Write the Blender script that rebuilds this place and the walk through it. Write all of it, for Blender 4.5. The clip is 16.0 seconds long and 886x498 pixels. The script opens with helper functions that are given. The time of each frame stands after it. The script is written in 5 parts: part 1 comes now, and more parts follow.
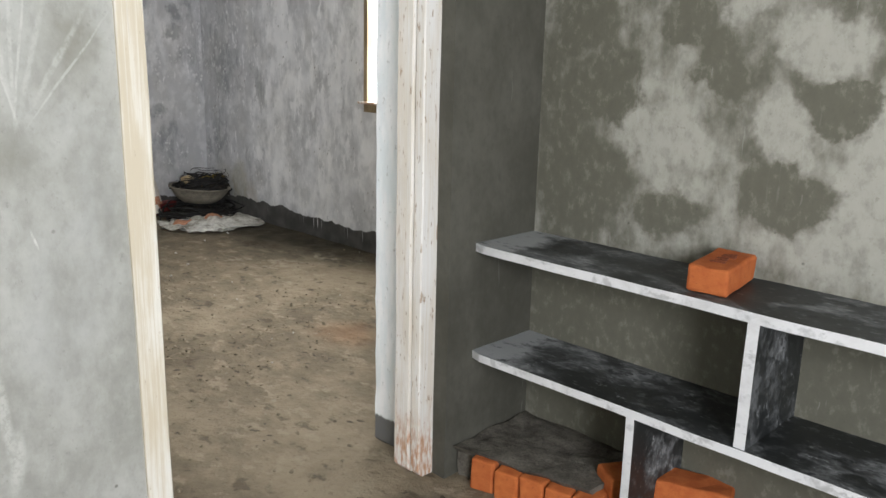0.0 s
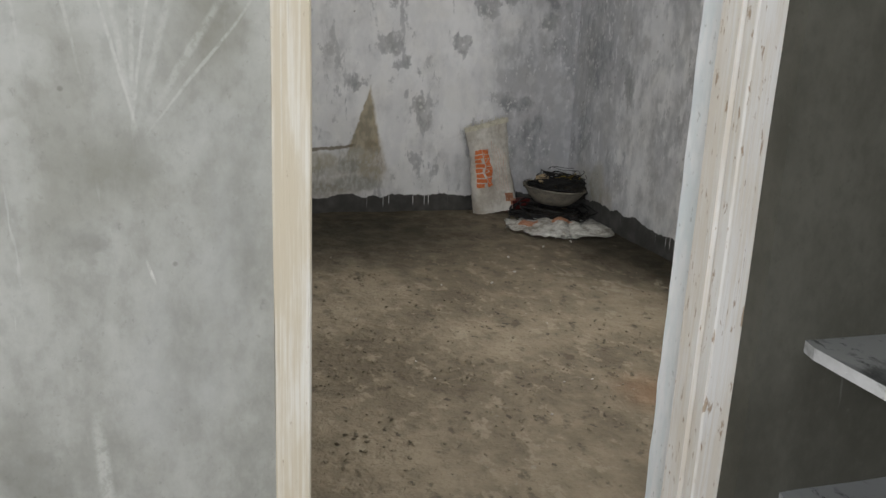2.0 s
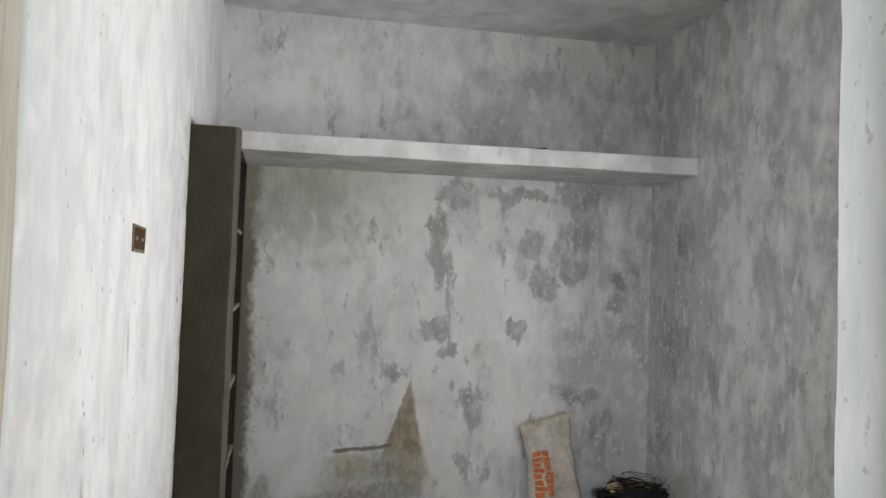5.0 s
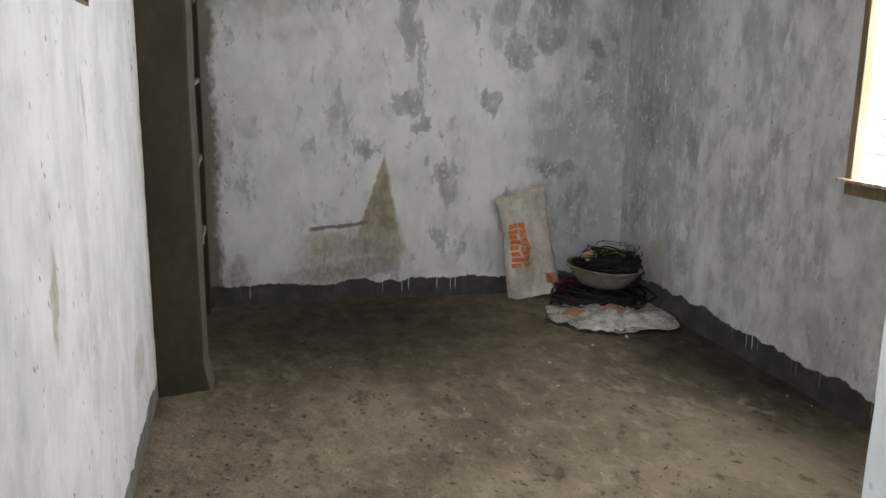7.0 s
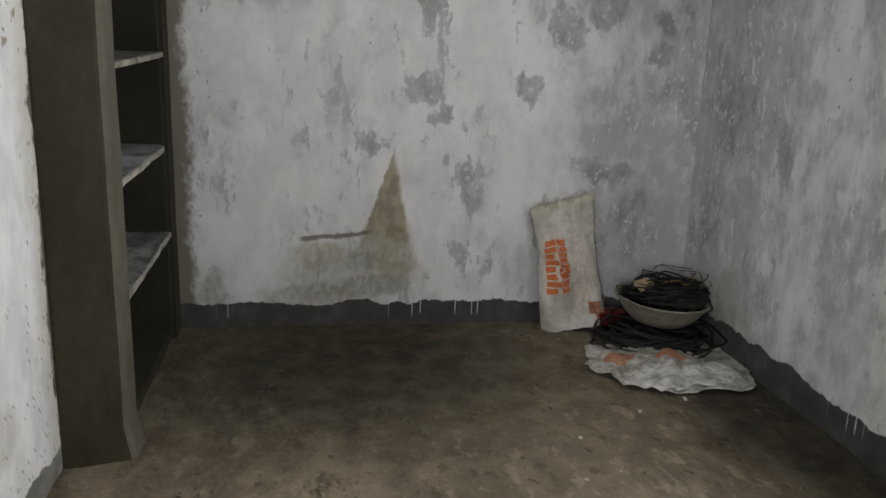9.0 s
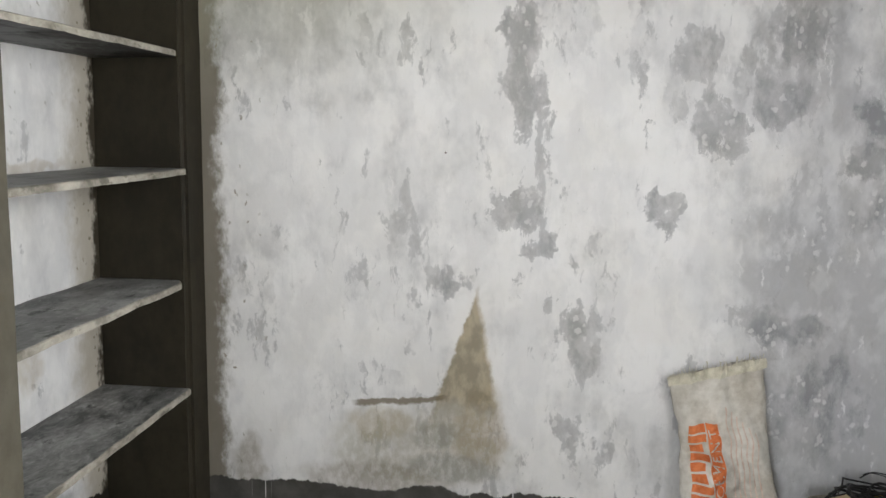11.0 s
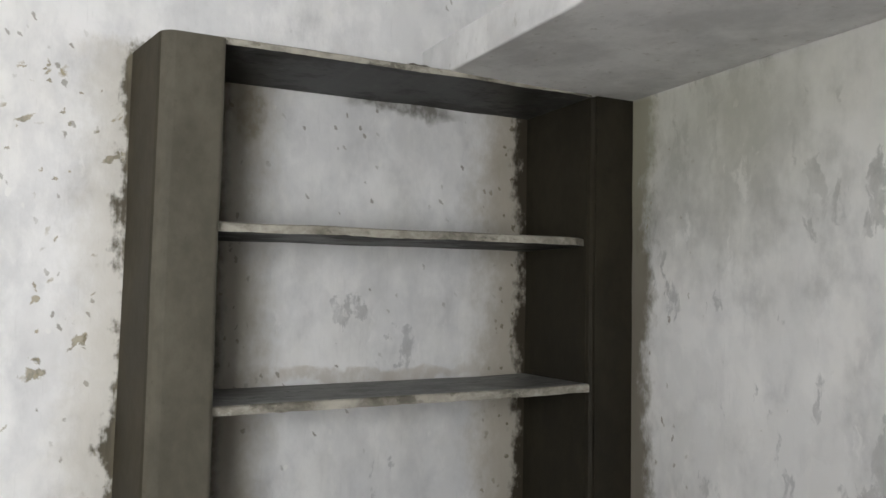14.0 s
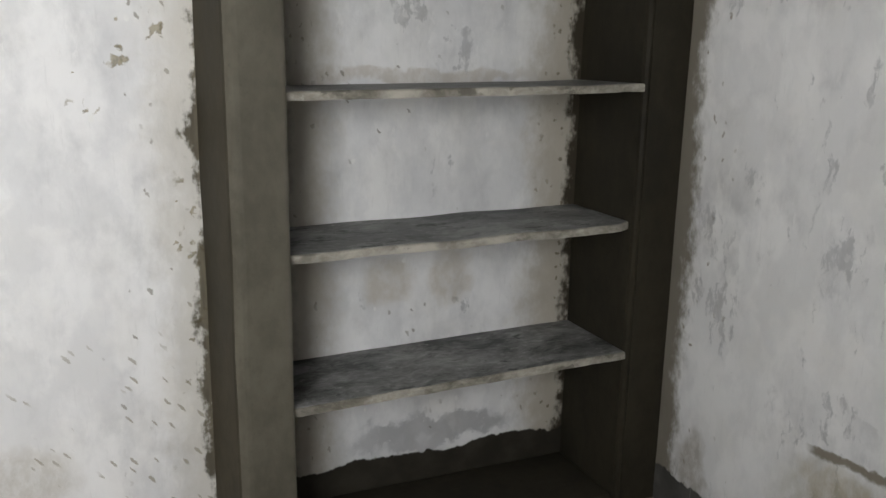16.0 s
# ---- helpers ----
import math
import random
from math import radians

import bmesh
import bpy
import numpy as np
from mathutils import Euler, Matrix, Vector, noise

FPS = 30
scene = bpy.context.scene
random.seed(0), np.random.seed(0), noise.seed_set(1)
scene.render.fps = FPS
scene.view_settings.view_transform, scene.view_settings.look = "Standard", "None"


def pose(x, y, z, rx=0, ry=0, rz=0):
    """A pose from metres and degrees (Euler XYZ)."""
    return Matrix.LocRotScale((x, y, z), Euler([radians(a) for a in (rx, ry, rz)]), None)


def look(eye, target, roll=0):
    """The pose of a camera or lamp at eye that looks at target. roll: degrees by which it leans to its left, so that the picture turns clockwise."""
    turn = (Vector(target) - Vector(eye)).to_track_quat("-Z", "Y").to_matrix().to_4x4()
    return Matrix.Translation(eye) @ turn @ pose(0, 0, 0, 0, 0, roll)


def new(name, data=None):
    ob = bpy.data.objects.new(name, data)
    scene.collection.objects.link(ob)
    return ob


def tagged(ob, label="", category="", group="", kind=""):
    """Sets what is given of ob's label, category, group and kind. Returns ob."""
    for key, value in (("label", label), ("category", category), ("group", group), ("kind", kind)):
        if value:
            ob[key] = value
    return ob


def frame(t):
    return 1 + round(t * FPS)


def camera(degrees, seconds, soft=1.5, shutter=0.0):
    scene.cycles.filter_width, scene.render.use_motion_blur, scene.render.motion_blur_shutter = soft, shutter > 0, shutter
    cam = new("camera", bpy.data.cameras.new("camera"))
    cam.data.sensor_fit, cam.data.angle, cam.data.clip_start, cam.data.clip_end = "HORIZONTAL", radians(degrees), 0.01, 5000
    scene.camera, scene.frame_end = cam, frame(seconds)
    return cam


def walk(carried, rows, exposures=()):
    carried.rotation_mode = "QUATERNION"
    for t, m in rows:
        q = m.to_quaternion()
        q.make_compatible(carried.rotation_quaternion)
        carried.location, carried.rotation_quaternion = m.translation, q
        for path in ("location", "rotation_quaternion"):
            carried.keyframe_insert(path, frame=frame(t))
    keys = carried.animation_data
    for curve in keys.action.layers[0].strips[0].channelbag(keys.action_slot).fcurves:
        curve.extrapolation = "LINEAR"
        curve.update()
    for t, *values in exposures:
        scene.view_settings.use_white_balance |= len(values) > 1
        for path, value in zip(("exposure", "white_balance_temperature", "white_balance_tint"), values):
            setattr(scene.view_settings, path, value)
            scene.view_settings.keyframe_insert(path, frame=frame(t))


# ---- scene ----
cam = camera(57.0, 16.0)
METRES, EYE, TURN = 6.3, 1.4, 44.6
ROWS = [
    (0.0, 0.0, 0.0, 0.0, 0.33, -13.8, -1.32),
    (0.5, 0.0016, 0.0271, -0.0018, 5.17, -16.06, -1.85),
    (1.0, 0.0074, 0.0524, -0.0034, 14.25, -17.06, -1.65),
    (1.5, 0.028, 0.0855, -0.0008, 24.87, -16.97, -1.79),
    (2.0, 0.0305, 0.1182, 0.0011, 28.85, -15.19, -2.39),
    (2.5, 0.0156, 0.1537, 0.0059, 29.63, -12.74, -1.79),
    (3.0, 0.0079, 0.1898, 0.0065, 32.53, -9.78, -1.11),
    (3.5, 0.0066, 0.2293, 0.0171, 35.67, -4.58, -2.16),
    (4.0, -0.0032, 0.2451, 0.0252, 35.17, 1.12, -2.67),
    (6.5, -0.0201, 0.2559, 0.0182, 31.21, -5.93, -0.53),
    (7.0, -0.0306, 0.2654, 0.009, 31.76, -12.04, -0.73),
    (7.5, -0.0447, 0.2986, 0.0052, 35.38, -14.22, -1.73),
    (8.0, -0.0633, 0.3321, 0.0038, 36.32, -14.2, -2.52),
    (10.5, -0.1514, 0.565, 0.0184, 41.83, -7.68, -0.33),
    (11.0, -0.1375, 0.6133, 0.0196, 51.82, -7.27, -0.8),
    (11.5, -0.1486, 0.6763, 0.0176, 58.09, -7.28, -0.52),
    (12.0, -0.1586, 0.723, 0.0197, 67.16, -6.12, -0.21),
    (12.5, -0.1655, 0.7762, 0.0254, 80.81, -4.74, -0.4),
    (13.0, -0.1983, 0.8086, 0.0287, 91.21, -2.08, -1.15),
    (13.5, -0.2222, 0.8303, 0.0346, 100.48, 1.69, -1.57),
    (14.0, -0.2325, 0.8554, 0.0413, 108.68, 3.63, -1.15),
    (14.5, -0.2347, 0.866, 0.0375, 112.18, 2.44, -0.57),
    (15.0, -0.2251, 0.8641, 0.0292, 112.78, -2.07, -0.54),
    (15.5, -0.2197, 0.8591, 0.0215, 112.33, -7.85, -1.2),
    (16.0, -0.2149, 0.8572, 0.015, 112.07, -13.36, -1.02),
]
STOPS = [(0.0, -0.38), (0.9, -0.40), (1.5, -1.08), (2.0, -0.90), (4.2, -0.8), (6.5, -0.7), (7.2, -0.98), (8.2, -1.08), (10.3, -0.15), (11.0, 0.04), (12.0, -0.05), (13.0, -0.25), (14.5, -0.6), (16.0, -0.6)]
path = [(t, pose(0, 0, EYE, 0, 0, TURN) @ pose(METRES * x, METRES * y, METRES * z, 90 + pitch, roll, yaw)) for t, x, y, z, yaw, pitch, roll in ROWS]
path += [
    (4.2, look((-1.110, 1.110, 1.565), (-3.076, 1.460, 1.671), 2.6)),
    (6.3, look((-1.213, 1.038, 1.546), (-3.135, 1.534, 1.437), 0.5)),
    (8.2, look((-1.800, 1.300, 1.440), (-3.700, 1.600, 0.920), 2.2)),
    (10.3, look((-3.125, 1.770, 1.530), (-5.088, 1.987, 1.225), 0.6)),
]
walk(cam, sorted(path, key=lambda row: row[0]), STOPS)

# ---- world, sun and openings ----
SUN_UP, SUN_ROUND = 74.0, 184.0
world = bpy.data.worlds.new("world")
scene.world = world
world.use_nodes = True
wn = world.node_tree.nodes
sky = wn.new("ShaderNodeTexSky")
sky.sky_type, sky.sun_disc, sky.dust_density = "NISHITA", False, 0.3
sky.sun_elevation, sky.sun_rotation = radians(SUN_UP), radians(SUN_ROUND)
wn["Background"].inputs["Strength"].default_value = 0.12
world.node_tree.links.new(sky.outputs["Color"], wn["Background"].inputs["Color"])


def lamp(name, kind, m, power, color=(1, 1, 1), size=None, angle=None):
    data = bpy.data.lights.new(name, kind)
    data.energy, data.color = power, color
    if size:
        data.shape, data.size, data.size_y = "RECTANGLE", size[0], size[1]
    if angle:
        data.angle = radians(angle)
    ob = new(name, data)
    ob.matrix_world = m
    return ob


a, e = radians(SUN_ROUND), radians(SUN_UP)
toward = Vector((math.sin(a) * math.cos(e), math.cos(a) * math.cos(e), math.sin(e)))
lamp("sun", "SUN", look(toward * 20, (0, 0, 0)), 3.5, (1, 0.95, 0.88), angle=0.6)
WIN = (-4.325, -3.02, 1.03, 2.42)
lamp("window_daylight", "AREA", look(((WIN[0] + WIN[1]) / 2, 3.88, (WIN[2] + WIN[3]) / 2), (-3.66, 0, 1.725)), 200, (0.98, 0.98, 0.970), (1.5, 1.6))
# Added fill light in an unseen opening, set to suit the hall's brightness.
lamp("hall_fill_light", "AREA", look((2.40, -0.85, 1.83), (-1.5, 0.9, 1.3)), 310, (0.970, 0.99, 1.05), (1.5, 1.35))

# ---- node helpers ----
class Mat:
    """A node material under construction."""

    def __init__(self, name, rough=0.85, metal=0.0, spec=0.3):
        self.mat = bpy.data.materials.new(name)
        self.mat.use_nodes = True
        self.t = self.mat.node_tree
        self.b = self.t.nodes["Principled BSDF"]
        self.b.inputs["Roughness"].default_value = rough
        self.b.inputs["Metallic"].default_value = metal
        self.b.inputs["Specular IOR Level"].default_value = spec
        self.p = self.t.nodes.new("ShaderNodeTexCoord").outputs["Object"]

    def link(self, value, socket):
        if isinstance(value, bpy.types.NodeSocket):
            self.t.links.new(value, socket)
        elif isinstance(value, tuple) and len(value) == 3 and socket.type == "RGBA":
            socket.default_value = (*value, 1)
        else:
            socket.default_value = value

    def math(self, op, x, y=0.0, z=0.0, clamp=False):
        n = self.t.nodes.new("ShaderNodeMath")
        n.operation, n.use_clamp = op, clamp
        for k, v in enumerate((x, y, z)):
            self.link(v, n.inputs[k])
        return n.outputs[0]

    def place(self, at=(0, 0, 0), size=(1, 1, 1), turn=(0, 0, 0), p=None):
        n = self.t.nodes.new("ShaderNodeMapping")
        n.vector_type = "TEXTURE"
        self.link(p or self.p, n.inputs["Vector"])
        n.inputs["Location"].default_value, n.inputs["Scale"].default_value = at, size
        n.inputs["Rotation"].default_value = [radians(v) for v in turn]
        return n.outputs[0]

    def noise(self, size=(1, 1, 1), detail=5.0, rough=0.55, at=(0, 0, 0), p=None, color=False, bend=0.0):
        n = self.t.nodes.new("ShaderNodeTexNoise")
        self.link(self.place(at, size, p=p), n.inputs["Vector"])
        n.inputs["Scale"].default_value, n.inputs["Detail"].default_value, n.inputs["Roughness"].default_value = 1.0, detail, rough
        n.inputs["Distortion"].default_value = bend
        return n.outputs["Color" if color else "Fac"]

    def cells(self, size=(1, 1, 1), p=None, at=(0, 0, 0)):
        n = self.t.nodes.new("ShaderNodeTexVoronoi")
        self.link(self.place(at, size, p=p), n.inputs["Vector"])
        n.inputs["Scale"].default_value = 1.0
        return n.outputs["Distance"]

    def step(self, v, lo, hi, to0=0.0, to1=1.0):
        n = self.t.nodes.new("ShaderNodeMapRange")
        n.interpolation_type = "SMOOTHSTEP"
        for k, x in zip(("Value", "From Min", "From Max", "To Min", "To Max"), (v, lo, hi, to0, to1)):
            self.link(x, n.inputs[k])
        return n.outputs[0]

    def mix(self, f, x, y):
        n = self.t.nodes.new("ShaderNodeMix")
        n.data_type = "RGBA"
        self.link(f, n.inputs["Factor"])
        self.link(x, n.inputs["A"])
        self.link(y, n.inputs["B"])
        return n.outputs["Result"]

    def warped(self, size, much, p=None, at=(0, 0, 0)):
        """The coordinates, pushed about by noise."""
        c = self.noise((size,) * 3, 4.0, 0.6, at, p, color=True)
        sub = self.t.nodes.new("ShaderNodeVectorMath")
        sub.operation = "SUBTRACT"
        self.link(c, sub.inputs[0])
        sub.inputs[1].default_value = (0.5, 0.5, 0.5)
        add = self.t.nodes.new("ShaderNodeVectorMath")
        add.operation = "MULTIPLY_ADD"
        self.link(sub.outputs[0], add.inputs[0])
        add.inputs[1].default_value = (much,) * 3
        self.link(p or self.p, add.inputs[2])
        return add.outputs[0]

    def nudged(self, p, *values):
        """The coordinates again, moved by next to nothing, so that long sums are worked out a few terms at a time."""
        n = self.t.nodes.new("ShaderNodeVectorMath")
        n.operation = "ADD"
        self.link(p, n.inputs[0])
        self.link(self.math("MULTIPLY", self.total(values), 1e-5), n.inputs[1])
        return n.outputs[0]

    def spot(self, p, at, size, turn=(0, 0, 0), soft=0.5):
        """1 inside an ellipsoid, 0 outside."""
        n = self.t.nodes.new("ShaderNodeVectorMath")
        n.operation = "LENGTH"
        self.link(self.place(at, size, turn, p), n.inputs[0])
        return self.step(n.outputs["Value"], 1.0, 1.0 - soft)

    def flicks(self, size, share, turn=(0, 0, 0), p=None, at=(0, 0, 0)):
        """Scattered small marks, one in some of the cells of a lattice."""
        n = self.t.nodes.new("ShaderNodeTexVoronoi")
        self.link(self.place(at, size, turn, p=p), n.inputs["Vector"])
        n.inputs["Scale"].default_value = 1.0
        return self.math("MULTIPLY", self.step(n.outputs["Distance"], 0.24, 0.16), self.step(self.axis(0, n.outputs["Color"]), share, share - 0.02))

    def axis(self, k, p=None):
        n = self.t.nodes.new("ShaderNodeSeparateXYZ")
        self.link(p or self.p, n.inputs[0])
        return n.outputs[k]

    def total(self, values):
        out = values[0]
        for v in values[1:]:
            out = self.math("ADD", out, v)
        return out

    def bump(self, height, strength=0.4, far=0.01):
        n = self.t.nodes.new("ShaderNodeBump")
        n.inputs["Strength"].default_value, n.inputs["Distance"].default_value = strength, far
        self.link(height, n.inputs["Height"])
        old = self.b.inputs["Normal"]
        if old.is_linked:
            self.t.links.new(old.links[0].from_socket, n.inputs["Normal"])
        self.t.links.new(n.outputs[0], old)

    def color(self, c):
        self.link(c, self.b.inputs["Base Color"])
        return self

    def rough(self, r):
        self.link(r, self.b.inputs["Roughness"])
        return self


LIME, THIN = (0.84, 0.84, 0.84), (0.56, 0.565, 0.575)
TAN, BROWN, MUD = (0.33, 0.27, 0.17), (0.20, 0.165, 0.11), (0.085, 0.080, 0.068)
BIG = 50.0


def limewash(name, flat, bias, gain, blots=(), stains=(), band=0.13, drips=True, streak=1.0, seed=0.0, chips=0.7, wear=-0.10, extra=None, coat=0.35, foot=(0.105, 0.102, 0.094)):
    """Brushed limewash over cement plaster. flat: the axis across the wall (0 for x, 1 for y). blots: (along, up, half
    width, half height, weight): thicker coats above 0, worn patches under 0; some broad ones paint light and shade into
    the coat. wear: how bald the whole wall is. stains: the same with a colour and an opacity."""
    m = Mat(name, 0.9, spec=0.2)
    at = (seed * 3.1, seed * 7.7, seed * 1.3)
    along = 1 - flat
    w = m.warped(0.30, 0.16, at=at)
    w = m.warped(0.07, 0.05, p=w, at=at)
    w2 = m.warped(0.04, 0.07, p=m.warped(0.11, 0.17, p=m.warped(0.35, 0.22, at=at), at=at), at=at)

    def size(a, b):
        s = [BIG, BIG, b]
        s[along] = a
        return tuple(s)

    def where(a, b):
        s = [0.0, 0.0, b]
        s[along] = a
        return tuple(s)

    body = m.noise(size(0.42, 0.60), 6.0, 0.55, at)
    strokes = m.noise(size(0.085, 0.32), 6.0, 0.62, at, p=m.warped(0.15, 0.06, at=at))
    grain = m.noise(size(0.030, 0.045), 5.0, 0.65, at)
    daub = m.noise(size(0.12, 0.16), 6.0, 0.60, (at[0] + 5, at[1] + 3, at[2] + 1))
    v = m.math("MULTIPLY_ADD", m.math("SUBTRACT", body, 0.5), gain * 0.9, bias)
    v = m.math("MULTIPLY_ADD", m.math("SUBTRACT", strokes, 0.5), gain * streak * 0.45, v)
    v = m.math("MULTIPLY_ADD", m.math("SUBTRACT", daub, 0.5), gain * 1.2, v)
    v = m.math("MULTIPLY_ADD", m.math("SUBTRACT", grain, 0.5), gain * 0.25, v)
    relief = v
    # ragged brush edges shared by the worn patches and the thick coats
    fray = m.noise(size(0.065, 0.19), 8.0, 0.66, (at[0] + 8, at[1] + 8, at[2] + 8), p=m.warped(0.09, 0.07, at=at))
    worn = m.math("MULTIPLY_ADD", m.math("SUBTRACT", fray, 0.5), 2.1, wear)
    worn = m.math("MULTIPLY_ADD", m.math("SUBTRACT", body, 0.5), -1.1, worn)
    thick = m.math("MULTIPLY_ADD", m.math("SUBTRACT", fray, 0.5), -1.7, 0.0)
    for k, (a_, z_, ra, rz, weight) in enumerate(blots):
        if k % 8 == 7:
            w2 = m.nudged(w2, worn, thick)
        f = m.spot(w2, where(a_, z_), size(1.35 * ra, 1.30 * rz), soft=0.8)
        # broad dark blots dim the coat softly, which paints shade towards a corner
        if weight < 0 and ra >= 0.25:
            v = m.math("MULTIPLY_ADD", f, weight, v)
        elif weight < 0:
            worn = m.math("MULTIPLY_ADD", f, -weight, worn)
        else:
            thick = m.math("MULTIPLY_ADD", f, weight, thick)
    c = m.mix(m.step(v, 0.36, 0.88), (0.45, 0.455, 0.465), LIME)
    c = m.mix(m.step(thick, 0.18, 0.32, 0.0, 0.80), c, (0.85, 0.85, 0.85))
    bald = m.step(worn, 0.20, 0.34)
    bald = m.math("MULTIPLY", bald, m.step(thick, 0.36, 0.22))
    deep = m.mix(m.step(worn, 0.25, 0.80), (0.47, 0.475, 0.485), (0.27, 0.275, 0.285))
    deep = m.mix(m.math("MULTIPLY", m.step(grain, 0.50, 0.66), 0.35), deep, THIN)
    c = m.mix(m.math("MULTIPLY", bald, 0.88), c, deep)
    # splashes of lime left standing in the bald places
    drop = m.cells(size(0.030, 0.042), p=m.warped(0.05, 0.05, at=at), at=at)
    drop = m.math("MULTIPLY", m.step(drop, 0.38, 0.27), m.step(m.noise(size(0.10, 0.12), 2.0, at=(at[0] + 4, at[1] + 6, at[2])), 0.48, 0.55))
    c = m.mix(m.math("MULTIPLY", drop, m.step(worn, 0.08, 0.34, 0.0, 0.55)), c, (0.80, 0.80, 0.79))
    hair = m.noise(size(0.010, 0.09), 3.0, 0.6, at)
    c = m.mix(m.step(hair, 0.60, 0.74, 0.0, 0.14), c, (0.42, 0.42, 0.42))
    c = m.mix(m.math("MULTIPLY", m.step(m.noise(size(0.22, 0.30), 4.0, at=(at[0] + 2, at[1], at[2])), 0.40, 0.68), 0.16), c, (0.62, 0.59, 0.51))
    # a second, bluish coat in overlapping swipes
    swipe = m.noise(size(0.15, 0.28), 7.0, 0.62, (at[0] + 7, at[1] + 1, at[2] + 4), p=m.warped(0.20, 0.14, at=at))
    c = m.mix(m.math("MULTIPLY", m.step(swipe, 0.42, 0.60), coat), c, (0.60, 0.605, 0.62))
    dab = m.noise(size(0.10, 0.13), 3.0, 0.5, (at[0] + 1, at[1] + 9, at[2] + 2), p=m.warped(0.06, 0.05, at=at))
    c = m.mix(m.math("MULTIPLY", m.step(dab, 0.52, 0.68), coat * 0.8), c, (0.84, 0.84, 0.83))
    w = m.nudged(w, thick, worn)
    for a_, z_, ra, rz, tint, much in stains:
        f = m.math("MULTIPLY", m.spot(w, where(a_, z_), size(ra, rz), soft=0.45), m.step(grain, 0.30, 0.62, 0.45, 0.95))
        c = m.mix(m.math("MULTIPLY", f, much), c, tint)
    # small chips and specks
    slant = [0, 0, 0]
    slant[flat] = 25 if flat else -25
    fl = m.flicks(size(0.024, 0.046), 0.22, slant, p=m.warped(0.03, 0.03, p=m.warped(0.010, 0.008), at=at), at=at)
    fl = m.math("MULTIPLY", fl, m.step(m.noise(size(0.30, 0.30), 3.0, at=at), 0.46, 0.60))
    c = m.mix(m.math("MULTIPLY", fl, chips), c, (0.20, 0.185, 0.15))
    pale = m.flicks(size(0.034, 0.05), 0.14, p=m.warped(0.02, 0.014), at=(at[0] + 3, at[1] + 4, at[2] + 5))
    c = m.mix(m.math("MULTIPLY", pale, m.step(m.noise(size(0.22, 0.30), 3.0, at=(at[0] + 6, at[1] + 2, at[2])), 0.50, 0.60, 0.0, 0.8)), c, (0.82, 0.82, 0.80))
    m.bump(fl, -0.5, 0.004)
    up = m.axis(2)
    if extra:
        c = extra(m, c, w, up, grain)
    if band:
        edge = m.math("MULTIPLY_ADD", m.math("SUBTRACT", m.noise(size(0.30, BIG), 5.0, 0.65, at), 0.5), 0.16, band)
        bare = m.step(m.math("SUBTRACT", edge, up), -0.004, 0.004)
        if drips:
            run = m.step(m.noise(size(0.016, BIG), 1.0, 0.5, at), 0.65, 0.68)
            run = m.math("MULTIPLY", run, m.step(m.noise(size(0.12, BIG), 2.0, at=(at[0] + 3, at[1] + 3, 0)), 0.50, 0.54))
            run = m.math("MULTIPLY", run, m.step(m.math("SUBTRACT", edge, up), 0.09, 0.05))
            bare = m.math("MULTIPLY", bare, m.math("SUBTRACT", 1.0, run))
        base = m.mix(m.step(m.noise((0.12,) * 3, 6.0), 0.35, 0.7), tuple(0.6 * k for k in foot), foot)
        c = m.mix(bare, c, base)
        m.bump(m.math("SUBTRACT", 1.0, bare), 0.7, 0.004)
    m.color(c)
    m.bump(relief, 0.35, 0.003)
    m.bump(grain, 0.3, 0.004)
    m.bump(m.noise((0.006,) * 3, 3.0), 0.12, 0.002)
    return m.mat


